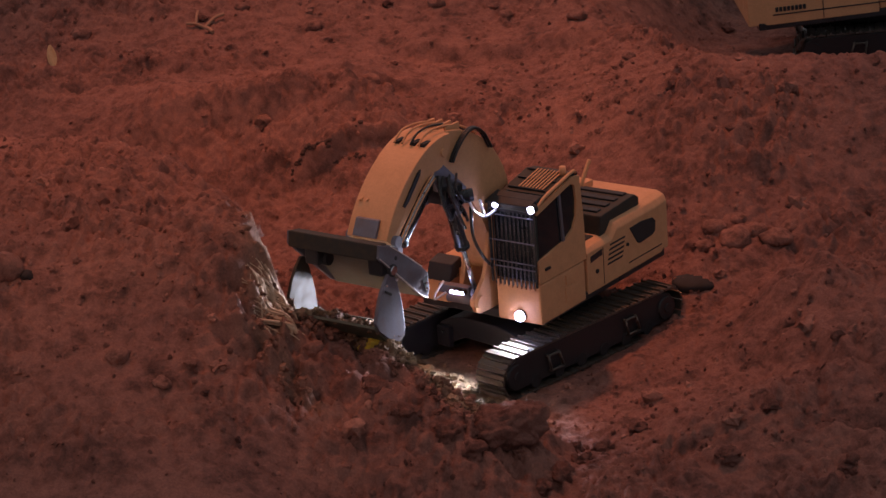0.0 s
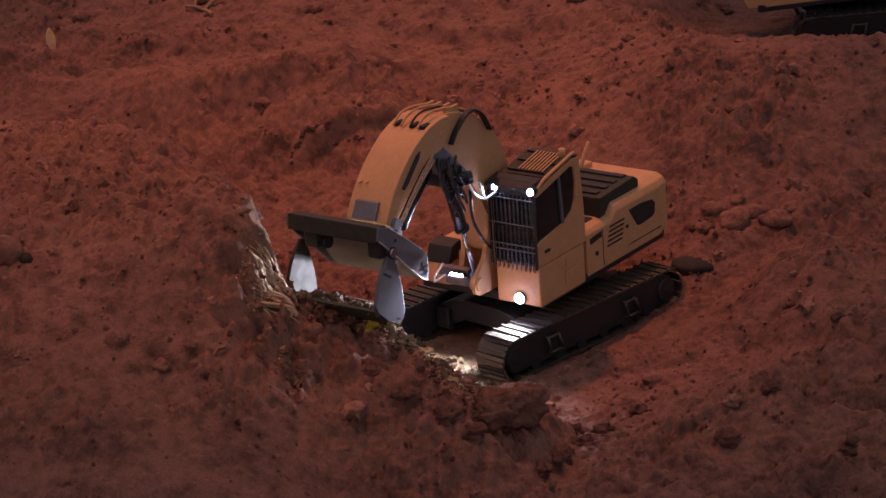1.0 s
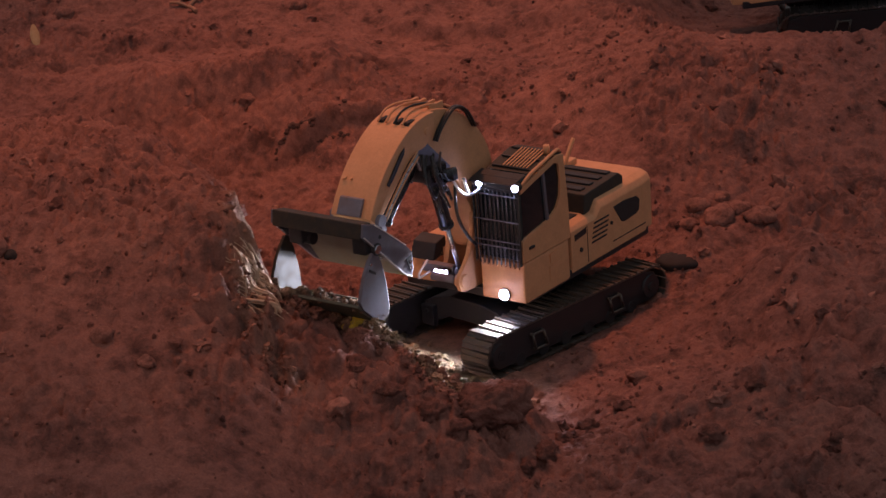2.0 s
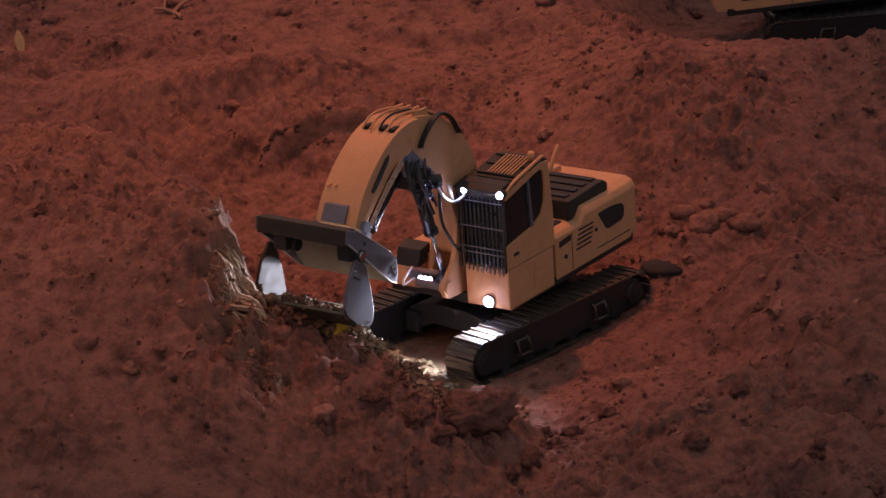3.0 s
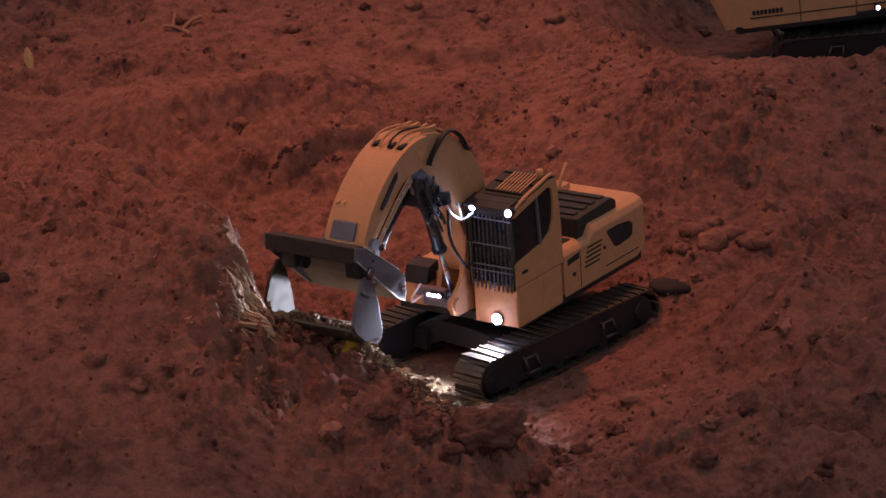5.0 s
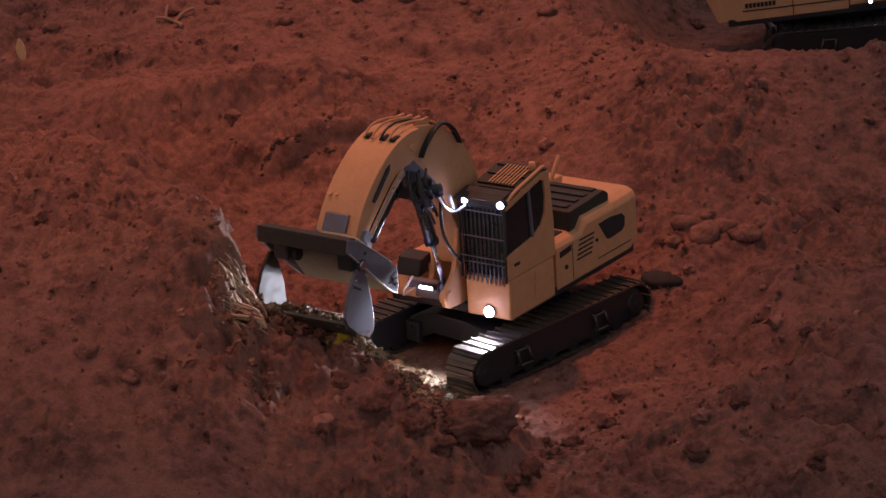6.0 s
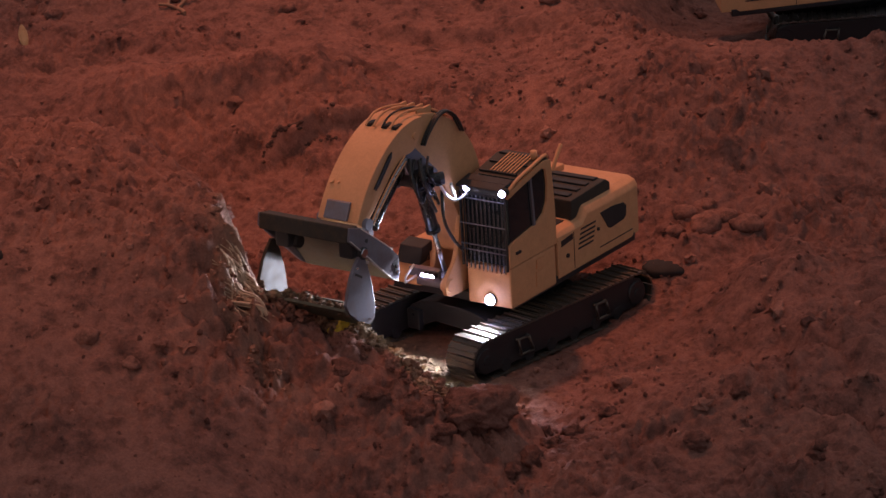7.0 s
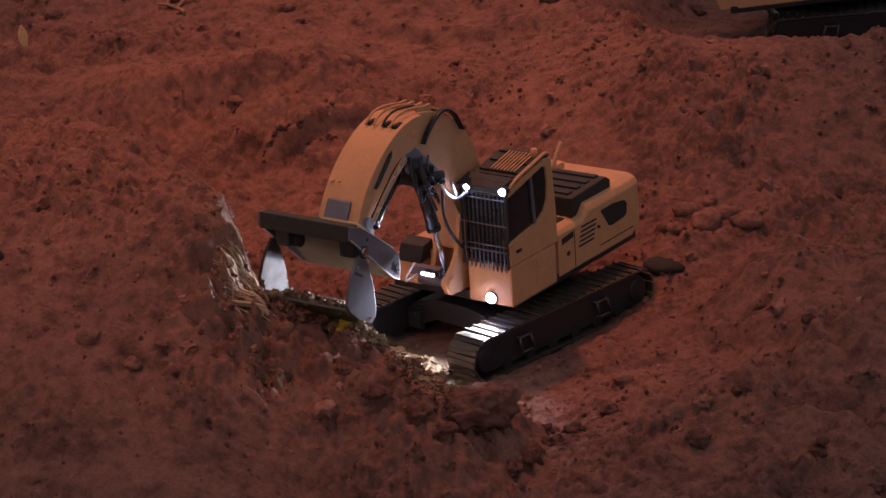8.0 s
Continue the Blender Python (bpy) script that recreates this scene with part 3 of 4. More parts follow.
def build_house(ex):
    part("deck", box(-0.215, 0.105, -0.104, 0.1035, 0.084, 0.097, 0.002), GREY, ex)
    # engine housing with a chamfered shoulder
    bm = bmesh.new()
    sec = [(-0.1045, 0.092), (0.105, 0.092), (0.105, 0.165), (0.100, 0.174), (0.088, 0.179), (-0.088, 0.179), (-0.1045, 0.170)]
    low = [(-0.1045, 0.092), (0.105, 0.092), (0.105, 0.153), (0.100, 0.159), (0.088, 0.163), (-0.088, 0.163), (-0.1045, 0.156)]
    rings = []
    for x, s_, k in ((-0.006, low, 1.0), (-0.072, low, 1.0), (-0.086, sec, 1.0), (-0.200, sec, 1.0), (-0.232, sec, 0.95)):
        rings.append([bm.verts.new((x, y * k, 0.092 + (z - 0.092) * (1 if k == 1 else 0.985))) for y, z in s_])
    for a, b in zip(rings, rings[1:]):
        for i in range(7):
            bm.faces.new((a[i], a[(i + 1) % 7], b[(i + 1) % 7], b[i]))
    bm.faces.new(rings[0])
    bm.faces.new(rings[-1])
    bmesh.ops.recalc_face_normals(bm, faces=bm.faces)
    house = part("engine_housing", bevel(bm, 0.0022), WHITE, ex, "cream engine housing and counterweight")
    part("side_window", prism([(-0.119, 0.156), (-0.150, 0.157), (-0.182, 0.153), (-0.190, 0.146), (-0.188, 0.131), (-0.180, 0.127), (-0.146, 0.125), (-0.139, 0.128)], 0.1035, 0.1060, 0.0006), BLACK, house)
    for i in range(5):
        z, x = 0.1195 + i * 0.0067, -0.058 - i * 0.002
        part("vent_slat", prism([(x, z), (x - 0.040, z), (x - 0.041, z + 0.0026), (x - 0.001, z + 0.0026)], 0.1035, 0.1058, 0.0003), BLACK, house)
    part("seam", box(-0.205, -0.115, 0.1045, 0.1056, 0.1040, 0.1055, 0.0002), BLACK, house)
    part("seam", box(-0.0485, -0.0475, 0.1045, 0.1056, 0.095, 0.150, 0.0002), BLACK, house)
    part("lettering_bar", prism([(-0.015, 0.137), (-0.045, 0.140), (-0.045, 0.149), (-0.015, 0.146)], 0.1045, 0.1057, 0.0002), GREY, house, "dark grey model lettering bar")
    part("lock", rod((-0.030, 0.104, 0.120), (-0.030, 0.107, 0.120), 0.0033, 12), BLACK, house)
    part("lock", rod((-0.112, 0.104, 0.134), (-0.112, 0.107, 0.134), 0.0026, 12), BLACK, house)
    part("access_panel", merge(box(0.022, 0.052, 0.105, 0.1064, 0.100, 0.122, 0.0004), box(0.028, 0.050, 0.105, 0.1066, 0.126, 0.140, 0.0004)), WHITE, house)
    # the other flank: lettering bars over a long dark stripe
    part("stripe", box(-0.19, 0.08, -0.1060, -0.1042, 0.1085, 0.1105, 0.0003), BLACK, house)
    for i in range(8):
        x = -0.185 + i * 0.0068
        part("lettering_bar", box(x, x + 0.0052, -0.1060, -0.1042, 0.1145, 0.1225, 0.0004), BLACK, house)
    part("seam", box(-0.103, -0.1018, -0.1058, -0.1042, 0.094, 0.160, 0.0002), BLACK, house)
    # grille hood on the deck
    hood = part("grille_hood", prism([(-0.058, 0.160), (-0.062, 0.190), (-0.155, 0.195), (-0.166, 0.188), (-0.166, 0.172)], -0.004, 0.094, 0.0022), DUSTY, ex, "black louvred engine hood")
    for i in range(4):
        x = -0.078 - i * 0.023
        part("louvre", box(x - 0.006, x + 0.006, 0.010, 0.082, 0.1903 + i * 0.0012, 0.1935 + i * 0.0012, 0.001), BLACK, hood)
    part("recess", prism([(-0.010, 0.1585), (-0.050, 0.1605), (-0.050, 0.1645), (-0.010, 0.1645)], 0.052, 0.088, 0.0005), BLACK, ex)
    part("hood", box(-0.21, -0.088, -0.085, -0.012, 0.176, 0.188, 0.003), WHITE, ex)
    part("exhaust", tube([(-0.165, -0.004, 0.172), (-0.167, -0.004, 0.192), (-0.176, -0.004, 0.208), (-0.190, -0.004, 0.224)], 0.0031, 12), WHITE, ex, "cream bent exhaust pipe")
    # front flank beside the boom
    part("tool_box", merge(box(-0.005, 0.088, -0.1045, -0.048, 0.0975, 0.140, 0.003), prism([(0.086, 0.095), (0.112, 0.095), (0.106, 0.128), (0.086, 0.140)], -0.100, -0.050, 0.003)), WHITE, ex, "cream front tool box")
    part("tool_box_door", prism([(0.113, 0.126), (0.104, 0.150), (0.080, 0.155), (0.078, 0.126)], -0.090, -0.050, 0.002), BLACK, ex)
    rail = tube([(0.112, -0.050, 0.1157), (0.135, -0.050, 0.1138), (0.1490, -0.050, 0.1135), (0.1488, -0.050, 0.1165), (0.1461, -0.050, 0.1215), (0.1261, -0.050, 0.1328)], 0.0017, 8)
    part("lamp_bar", box(0.110, 0.123, -0.062, -0.010, 0.114, 0.127, 0.0015), STEEL, ex)
    part("handrail", rail, PIPE, ex, "bent steel handrail")
    cheek = rounded([(0.030, 0.0975), (0.085, 0.0975), (0.136, 0.099), (0.147, 0.108), (0.148, 0.122), (0.138, 0.133), (0.122, 0.148), (0.112, 0.175), (0.106, 0.205), (0.094, 0.216), (0.074, 0.212), (0.052, 0.17), (0.034, 0.12)], 2)
    part("boom_bracket", prism(cheek, 0.012, 0.019, 0.0015), WHITE, ex, "cream boom foot bracket")
    part("boom_bracket", prism([(0.030, 0.0975), (0.108, 0.0975), (0.112, 0.108), (0.098, 0.128), (0.088, 0.165), (0.078, 0.182), (0.058, 0.182), (0.045, 0.14)], -0.042, -0.034, 0.0015), WHITE, ex)
    part("bracket_boss", rod((0.137, 0.008, 0.116), (0.137, 0.0225, 0.116), 0.0095, 18), WHITE, ex)
    part("foot_pin", rod((0.063, -0.05, 0.155), (0.063, 0.032, 0.155), 0.008, 16), STEEL, ex)
    part("cylinder_pin", rod((0.138, -0.034, 0.116), (0.138, 0.010, 0.116), 0.0060, 18), STEEL, ex)


BOOM_TOP = [(0.042, 0.165), (0.040, 0.22), (0.052, 0.285), (0.072, 0.327), (0.100, 0.360), (0.140, 0.385), (0.180, 0.396), (0.208, 0.395)]
BOOM_LOW = [(0.222, 0.380), (0.216, 0.362), (0.197, 0.338), (0.170, 0.312), (0.143, 0.282), (0.118, 0.24), (0.098, 0.195), (0.084, 0.150), (0.064, 0.140), (0.048, 0.148)]
STICK_TOP = [(0.188, 0.396), (0.210, 0.3965), (0.238, 0.3905), (0.266, 0.377), (0.292, 0.357), (0.314, 0.333), (0.332, 0.306), (0.345, 0.281)]
STICK_LOW = [(0.330, 0.268), (0.318, 0.279), (0.300, 0.296), (0.278, 0.317), (0.258, 0.336), (0.236, 0.349), (0.212, 0.352), (0.192, 0.372)]


def build_boom(ex):
    boom = part("boom", prism(rounded(BOOM_TOP, 3) + rounded(BOOM_LOW, 3), BY - 0.026, BY + 0.026, 0.002), WHITE, ex, "cream curved gooseneck boom")
    for k in range(2):
        y = BY + 0.0275 + 0.0042 * k
        part("hose", tube([(0.184, y, 0.350), (0.172, y, 0.366), (0.150, y + 0.001, 0.384), (0.128, y, 0.386), (0.108, y, 0.372), (0.092, y, 0.345)], 0.0024, 8), RUBBER, boom, "black hydraulic hose")
    part("cheek_plate", prism([(0.150, 0.298), (0.176, 0.272), (0.204, 0.285), (0.226, 0.335), (0.224, 0.362), (0.200, 0.352)], BY + 0.020, BY + 0.028, 0.0015), STEEL, boom)
    part("cheek_plate", prism([(0.150, 0.298), (0.176, 0.272), (0.204, 0.285), (0.226, 0.335), (0.224, 0.362), (0.200, 0.352)], BY - 0.028, BY - 0.020, 0.0015), STEEL, boom)
    part("pin", rod((0.208, BY - 0.037, 0.374), (0.208, BY + 0.037, 0.374), 0.0055, 16), WHITE, boom)
    for y in (-0.02, -0.007, 0.007, 0.02):
        part("hose_clamp", box(0.150, 0.182, BY + y - 0.002, BY + y + 0.002, 0.390, 0.4005, 0.001), WHITE, boom)
        part("hose", tube([(0.110, BY + y, 0.372), (0.150, BY + y, 0.3945), (0.195, BY + y, 0.4045), (0.225, BY + y, 0.4035), (0.243, BY + y, 0.392)], 0.0016, 8), RUBBER if y == 0.007 else WHITE, boom)
    return boom


def build_stick(ex):
    stick = part("stick", prism(rounded(STICK_TOP, 4) + rounded(STICK_LOW, 3), BY - 0.032, BY + 0.034, 0.0012), WHITE, ex, "cream curved stick with dusty top plate")
    slot = [(0.262, 0.366), (0.270, 0.362), (0.306, 0.322), (0.302, 0.318), (0.292, 0.326), (0.264, 0.357)]
    part("lettering_bar", prism(slot, BY + 0.0345, BY + 0.0362, 0.0003), BLACK, stick, "black lettering bar")
    part("lettering_bar", prism(slot, BY - 0.0362, BY - 0.0345, 0.0003), BLACK, stick)
    part("end_plate", prism([(0.333, 0.308), (0.3375, 0.3075), (0.349, 0.284), (0.344, 0.282)], BY - 0.020, BY + 0.018, 0.001), STEEL, stick, "grey worn plate at the stick end")
    part("end_pin", rod((0.328, BY - 0.041, 0.276), (0.328, BY + 0.041, 0.276), 0.008, 16), STEEL, stick)
    for y in (-0.022, 0.004, 0.020):
        part("slot_rib", box(0.214, 0.240, BY + y, BY + y + 0.008, 0.389, 0.3945, 0.001), BLACK, stick)
    part("bolt", rod((0.316, BY - 0.025, 0.328), (0.319, BY - 0.025, 0.3315), 0.0034, 10), WHITE, stick)
    part("bolt", rod((0.316, BY - 0.014, 0.328), (0.3185, BY - 0.014, 0.331), 0.0022, 10), WHITE, stick)
    for k in range(3):
        y = BY + 0.037 + 0.001 * k
        part("pipe", tube([(0.236, y, 0.352 - 0.004 * k), (0.262, y, 0.332 - 0.004 * k), (0.292, y, 0.303 - 0.003 * k), (0.318, y, 0.276 - 0.002 * k)], 0.0013, 6), CHROME if k == 1 else WHITE, stick)
    return stick


def ram(ex, p, q, r, share, label):
    """A hydraulic cylinder: barrel from p, rod on to q."""
    p, q = Vector(p), Vector(q)
    m = p.lerp(q, share)
    cyl = part("hydraulic_cylinder", merge(rod(p, m, r, 18), rod(m - (q - p).normalized() * 0.006, m, r * 1.18, 18)), RUBBER, ex, label)
    part("piston_rod", rod(m, q, r * 0.38, 14), CHROME, cyl)
    part("eye", rod(q - Vector((0, r * 0.7, 0)), q + Vector((0, r * 0.7, 0)), r * 0.62, 14), STEEL, cyl)
    part("eye", rod(p - Vector((0, r, 0)), p + Vector((0, r, 0)), r * 1.05, 14), STEEL, cyl)
    part("feed_pipe", tube([p + Vector((0.004, r * 0.7, 0.0)), p.lerp(m, 0.3) + Vector((0.006, r, 0.002)), p.lerp(m, 0.9) + Vector((0.006, r, 0.0))], 0.0016, 6), RUBBER, cyl)
    return cyl


def build_cylinders(ex):
    ram(ex, (0.1816, 0.003, 0.300), (0.1230, 0.003, 0.123), 0.0090, 0.58, "black boom cylinder with chrome rod")
    for y in (BY + 0.012, BY - 0.012):
        ram(ex, (0.212, y, 0.315), (0.298, y, 0.242), 0.0098, 0.90, "black stick cylinder with chrome rod")


def build_valves(ex):
    man = part("valve_block", merge(box(0.176, 0.216, BY - 0.012, BY + 0.040, 0.292, 0.316, 0.002), rod((0.196, BY + 0.03, 0.297), (0.172, BY + 0.052, 0.297), 0.010, 16)), RUBBER, ex, "black hydraulic valve block")
    for k in range(4):
        a = 0.172 + 0.012 * k
        part("fitting", rod((a, BY + 0.040, 0.292 + 0.004 * k), (a, BY + 0.050, 0.292 + 0.004 * k), 0.0042, 10), CHROME if k % 2 else STEEL, man)
    for k in range(3):
        y = BY + 0.036 + 0.004 * k
        part("hose", tube([(0.214 - 0.010 * k, y, 0.338), (0.232 - 0.012 * k, y + 0.008, 0.318), (0.226 - 0.016 * k, y + 0.010, 0.294), (0.204 - 0.018 * k, y + 0.006, 0.288)], 0.0019, 8), RUBBER, man)
    for k in range(5):
        y = BY + 0.030 + 0.005 * (k % 3)
        part("hose", tube([(0.196 + 0.007 * k, y, 0.330 + 0.003 * k), (0.206 + 0.008 * k, y + 0.014, 0.312), (0.196 + 0.007 * k, y + 0.016, 0.288 - 0.003 * k), (0.178 + 0.005 * k, y + 0.006, 0.280), (0.170, y, 0.268 - 0.006 * k)], 0.0023, 8), RUBBER, man, "black hydraulic hose")
    part("lamp_cable", tube([(0.1766, 0.040, 0.2874), (0.1631, 0.040, 0.2675), (0.1434, 0.041, 0.2550), (0.122, 0.042, 0.2565), (0.1107, 0.043, 0.2607)], 0.0020, 8), PIPE, man, "bright bare cable loop by the roof lamp")
    part("lamp_cable", tube([(0.1512, 0.040, 0.2816), (0.1475, 0.040, 0.269), (0.1430, 0.040, 0.257)], 0.0022, 8), PIPE, man)
    part("hose", tube([(0.165, 0.034, 0.275), (0.172, 0.040, 0.235), (0.150, 0.038, 0.195), (0.118, 0.030, 0.165)], 0.0024, 8), RUBBER, man)


def plate_strip(prof, y0, y1, th):
    """A bent sheet along the profile (x, z)."""
    n = len(prof)
    out = []
    for i in range(n):
        a, b = prof[max(i - 1, 0)], prof[min(i + 1, n - 1)]
        dx, dz = b[0] - a[0], b[1] - a[1]
        l = math.hypot(dx, dz)
        out.append((prof[i][0] - dz / l * th, prof[i][1] + dx / l * th))
    return prism(list(prof) + out[::-1], y0, y1, 0.0005)


def build_bucket(ex):
    y0, y1 = -0.080, 0.066
    back = part("bucket_back", plate_strip([(0.405, 0.292), (0.378, 0.268), (0.350, 0.238), (0.326, 0.205)], y0 + 0.002, y1 - 0.002, 0.003), BUCKET, ex, "worn steel rear bucket shell")
    part("lip_beam", prism([(0.418, 0.304), (0.421, 0.282), (0.404, 0.279), (0.396, 0.300)], y0, y1 - 0.001, 0.002), DUSTY, back, "dark dusty top beam of the bucket")
    cheek = [(0.4165, 0.3035), (0.420, 0.286), (0.378, 0.247), (0.337, 0.209), (0.3205, 0.1995), (0.316, 0.212), (0.317, 0.2345), (0.330, 0.247), (0.394, 0.296)]
    for y in (y0 - 0.003, y1 - 0.003):
        part("side_plate", prism(cheek, y, y + 0.005, 0.001), STEEL, back, "blue-grey steel side plate")
    part("rear_edge", rod((0.322, y0, 0.204), (0.322, y1, 0.204), 0.0035, 10), STEEL, back)
    for y in (y0 + 0.030, y1 - 0.012):
        part("clam_cylinder", merge(box(0.380, 0.412, y - 0.011, y + 0.011, 0.258, 0.286, 0.003), rod((0.393, y - 0.014, 0.262), (0.393, y + 0.016, 0.262), 0.0085, 14)), BLACK, back)
    part("pivot", rod((0.393, y1 - 0.002, 0.262), (0.393, y1 + 0.006, 0.262), 0.006, 14), CHROME, back)
    part("plate_hole", rod((0.384, y1 + 0.0015, 0.276), (0.384, y1 + 0.0028, 0.276), 0.0028, 12), BLACK, back)
    part("plate_hole", prism([(0.332, 0.228), (0.3195, 0.231), (0.3205, 0.208), (0.3245, 0.210)], y1 + 0.0005, y1 + 0.0028, 0.0003), BLACK, back)
    for x, z in ((0.3235, 0.222), (0.3235, 0.214)):
        part("bolt", rod((x, y1 + 0.002, z), (x, y1 + 0.0045, z), 0.0022, 10), CHROME, back)
    part("edge_strip", tube([(0.4185, y1 + 0.003, 0.286), (0.378, y1 + 0.003, 0.248), (0.338, y1 + 0.003, 0.2105), (0.322, y1 + 0.003, 0.201)], 0.0009, 6), PIPE, back, "bright strip along the plate edge")
    part("edge_strip", tube([(0.394, y1 + 0.003, 0.2955), (0.362, y1 + 0.003, 0.2715), (0.331, y1 + 0.003, 0.2475)], 0.0008, 6), PIPE, back)
    tray = rounded([(0.3725, 0.178), (0.3745, 0.168), (0.381, 0.1625), (0.392, 0.1630), (0.412, 0.1755), (0.4345, 0.1975)], 3)
    front = part("bucket_front", plate_strip(tray, y0 + 0.002, y1 - 0.002, -0.003), BUCKET, ex, "worn steel front bucket shell swung wide open")
    jaw = [(0.3925, 0.2600), (0.3990, 0.2610), (0.4095, 0.2510), (0.4205, 0.2370), (0.4290, 0.2190), (0.4350, 0.2020), (0.4300, 0.1905), (0.4110, 0.1730), (0.3910, 0.1625), (0.3770, 0.1665), (0.3735, 0.1800), (0.3770, 0.2130), (0.3840, 0.2420)]
    # far plate gets the dark paint to tone down the lamp light on it
    for y in (y0 - 0.002, y1 - 0.003):
        part("jaw_plate", prism(jaw, y, y + 0.005, 0.001), STEEL if y > 0 else DUSTY, front, "blue-grey steel jaw plate")
    part("cutting_edge", prism([(0.429, 0.192), (0.436, 0.1985), (0.4385, 0.1955), (0.431, 0.188)], y0, y1, 0.0008), BUCKET, front)
    part("jaw_slot", prism([(0.398, 0.232), (0.411, 0.2405), (0.4125, 0.2375), (0.399, 0.229)], y1 + 0.001, y1 + 0.0028, 0.0003), BLACK, front)
    for x, z in ((0.386, 0.247), (0.4085, 0.246)):
        part("bolt", rod((x, y1 + 0.001, z), (x, y1 + 0.004, z), 0.0020, 10), CHROME, front)


def lowered(parts, low, high):
    """Parts let down by low above their foot and by high more towards the top of the arch."""
    for ob in parts:
        n = len(ob.data.vertices)
        co = np.empty(n * 3, np.float32)
        ob.data.vertices.foreach_get("co", co)
        z = co[2::3]
        co[2::3] = z - low * step(0.15, 0.25, z) - high * step(0.27, 0.39, z)
        ob.data.vertices.foreach_set("co", co)
        ob.data.update()


def build_excavator():
    ex = new("model_excavator")
    build_undercarriage(ex)
    build_track(ex, 1)
    build_track(ex, -1)
    build_house(ex)
    build_cab(ex)
    fixed = set(ex.children_recursive)
    build_boom(ex)
    build_stick(ex)
    build_valves(ex)
    lowered(set(ex.children_recursive) - fixed, 0.008, 0.011)
    build_cylinders(ex)
    fixed = set(ex.children)
    build_bucket(ex)
    for ob in set(ex.children) - fixed:
        ob.location.z -= 0.007
    lamp_unit(ex, 0.122, 0.044, 0.258, 0.0044, "round work lamp on the cab roof, lit")
    lamp_unit(ex, 0.122, 0.103, 0.258, 0.0052, "round work lamp on the cab roof, lit")
    lamp_unit(ex, 0.117, 0.071, 0.097, 0.0078, "round work lamp on the cab riser, lit")
    for y in (-0.032, -0.024, -0.016):
        lamp_unit(ex, 0.132, y, 0.121, 0.0036, "small work lamp in a row on the tool box, lit")
    tagged(ex, "cream scale-model tracked excavator with lit lamps, standing in a dug pit", "model excavator", "model excavators")
    return ex


EX_PLACE = pose(0.11297, -0.44692, 0.0, 0, 0, -126.7)
excavator = build_excavator()
excavator.matrix_basis = EX_PLACE
second = copy_thing(excavator, pose(0.786, 0.560, 0.125, 0, -3, 1))
second["label"] = "cream scale-model tracked excavator standing behind the soil ridge"


for ob in second.children:
    if ob.name.split(".")[0] in ("track", "car_body", "frame_gusset"):
        ob.matrix_basis = pose(0.052, 0, 0) @ UNDER
flank_lamp = part("work_lamp", rod((0.029, -0.108, 0.1045), (0.029, -0.118, 0.1045), 0.0052, 14), BLACK, second, "round work lamp on the flank, lit")
bm = bmesh.new()
bmesh.ops.create_uvsphere(bm, u_segments=14, v_segments=8, radius=0.0030, matrix=Matrix.Translation((0.029, -0.118, 0.1045)) @ Matrix.Diagonal((1, 0.7, 1.5, 1)))
part("lens", bm, LED, flank_lamp, "glowing white lens", True)


def work_light(name, place, aim, watts, cone, blend=0.5, colour=(0.84, 0.84, 1.0)):
    data = bpy.data.lights.new(name, "SPOT")
    data.energy, data.color, data.shadow_soft_size = watts, colour, 0.006
    data.spot_size, data.spot_blend = radians(cone), blend
    ob = new(name, data)
    ob.matrix_world = look(EX_PLACE @ Vector(place), EX_PLACE @ Vector(aim))
    return ob


work_light("roof_lamp_light", (0.134, 0.050, 0.262), (0.40, -0.05, 0.18), 4.0, 40, 1.0)
work_light("roof_lamp_light", (0.133, 0.103, 0.258), (0.41, 0.025, 0.150), 20.0, 27, 1.0)
work_light("riser_lamp_light", (0.131, 0.071, 0.097), (0.36, 0.04, 0.03), 6.0, 150, 0.9)
work_light("tool_box_lamp_light", (0.145, -0.024, 0.121), (0.50, -0.03, 0.17), 19.0, 90, 1.0)


# ---------------------------------------------------------------- stones, leaf and litter


def stone(name, label, x, y, rx, ry, rz, seed, mat, sink=0.3, turn=0.0, rough=0.30, category="stone", sub=3, group=""):
    """A rough lump lying partly in the soil."""
    bm = bmesh.new()
    bmesh.ops.create_icosphere(bm, subdivisions=sub, radius=1.0)
    off = Vector((seed * 3.7, seed * 1.9, seed * 5.3))
    for v in bm.verts:
        d = v.co.normalized()
        k = noise.noise(d * 1.1 + off) + 0.55 * noise.noise(d * 2.4 + off) + 0.30 * noise.noise(d * 5.5 + off) + 0.16 * noise.noise(d * 11 + off)
        k += 0.20 * noise.noise(d * 23 + off) + (0.16 * noise.noise(d * 41 + off) if sub > 3 else 0)
        v.co = d * (1 + rough * k)
        v.co = Vector((v.co.x * rx, v.co.y * ry, v.co.z * rz))
    for f in bm.faces:
        f.smooth = True
    me = bpy.data.meshes.new(name)
    bm.to_mesh(me)
    bm.free()
    me.materials.append(mat)
    ob = new(name, me)
    z = min(ground_z(x + dx, y + dy) for dx in (-rx * 0.6, 0, rx * 0.6) for dy in (-ry * 0.6, 0, ry * 0.6))
    ob.matrix_basis = pose(x, y, z + rz * (1 - 2 * sink), 0, 0, turn)
    return tagged(ob, label, category, group)


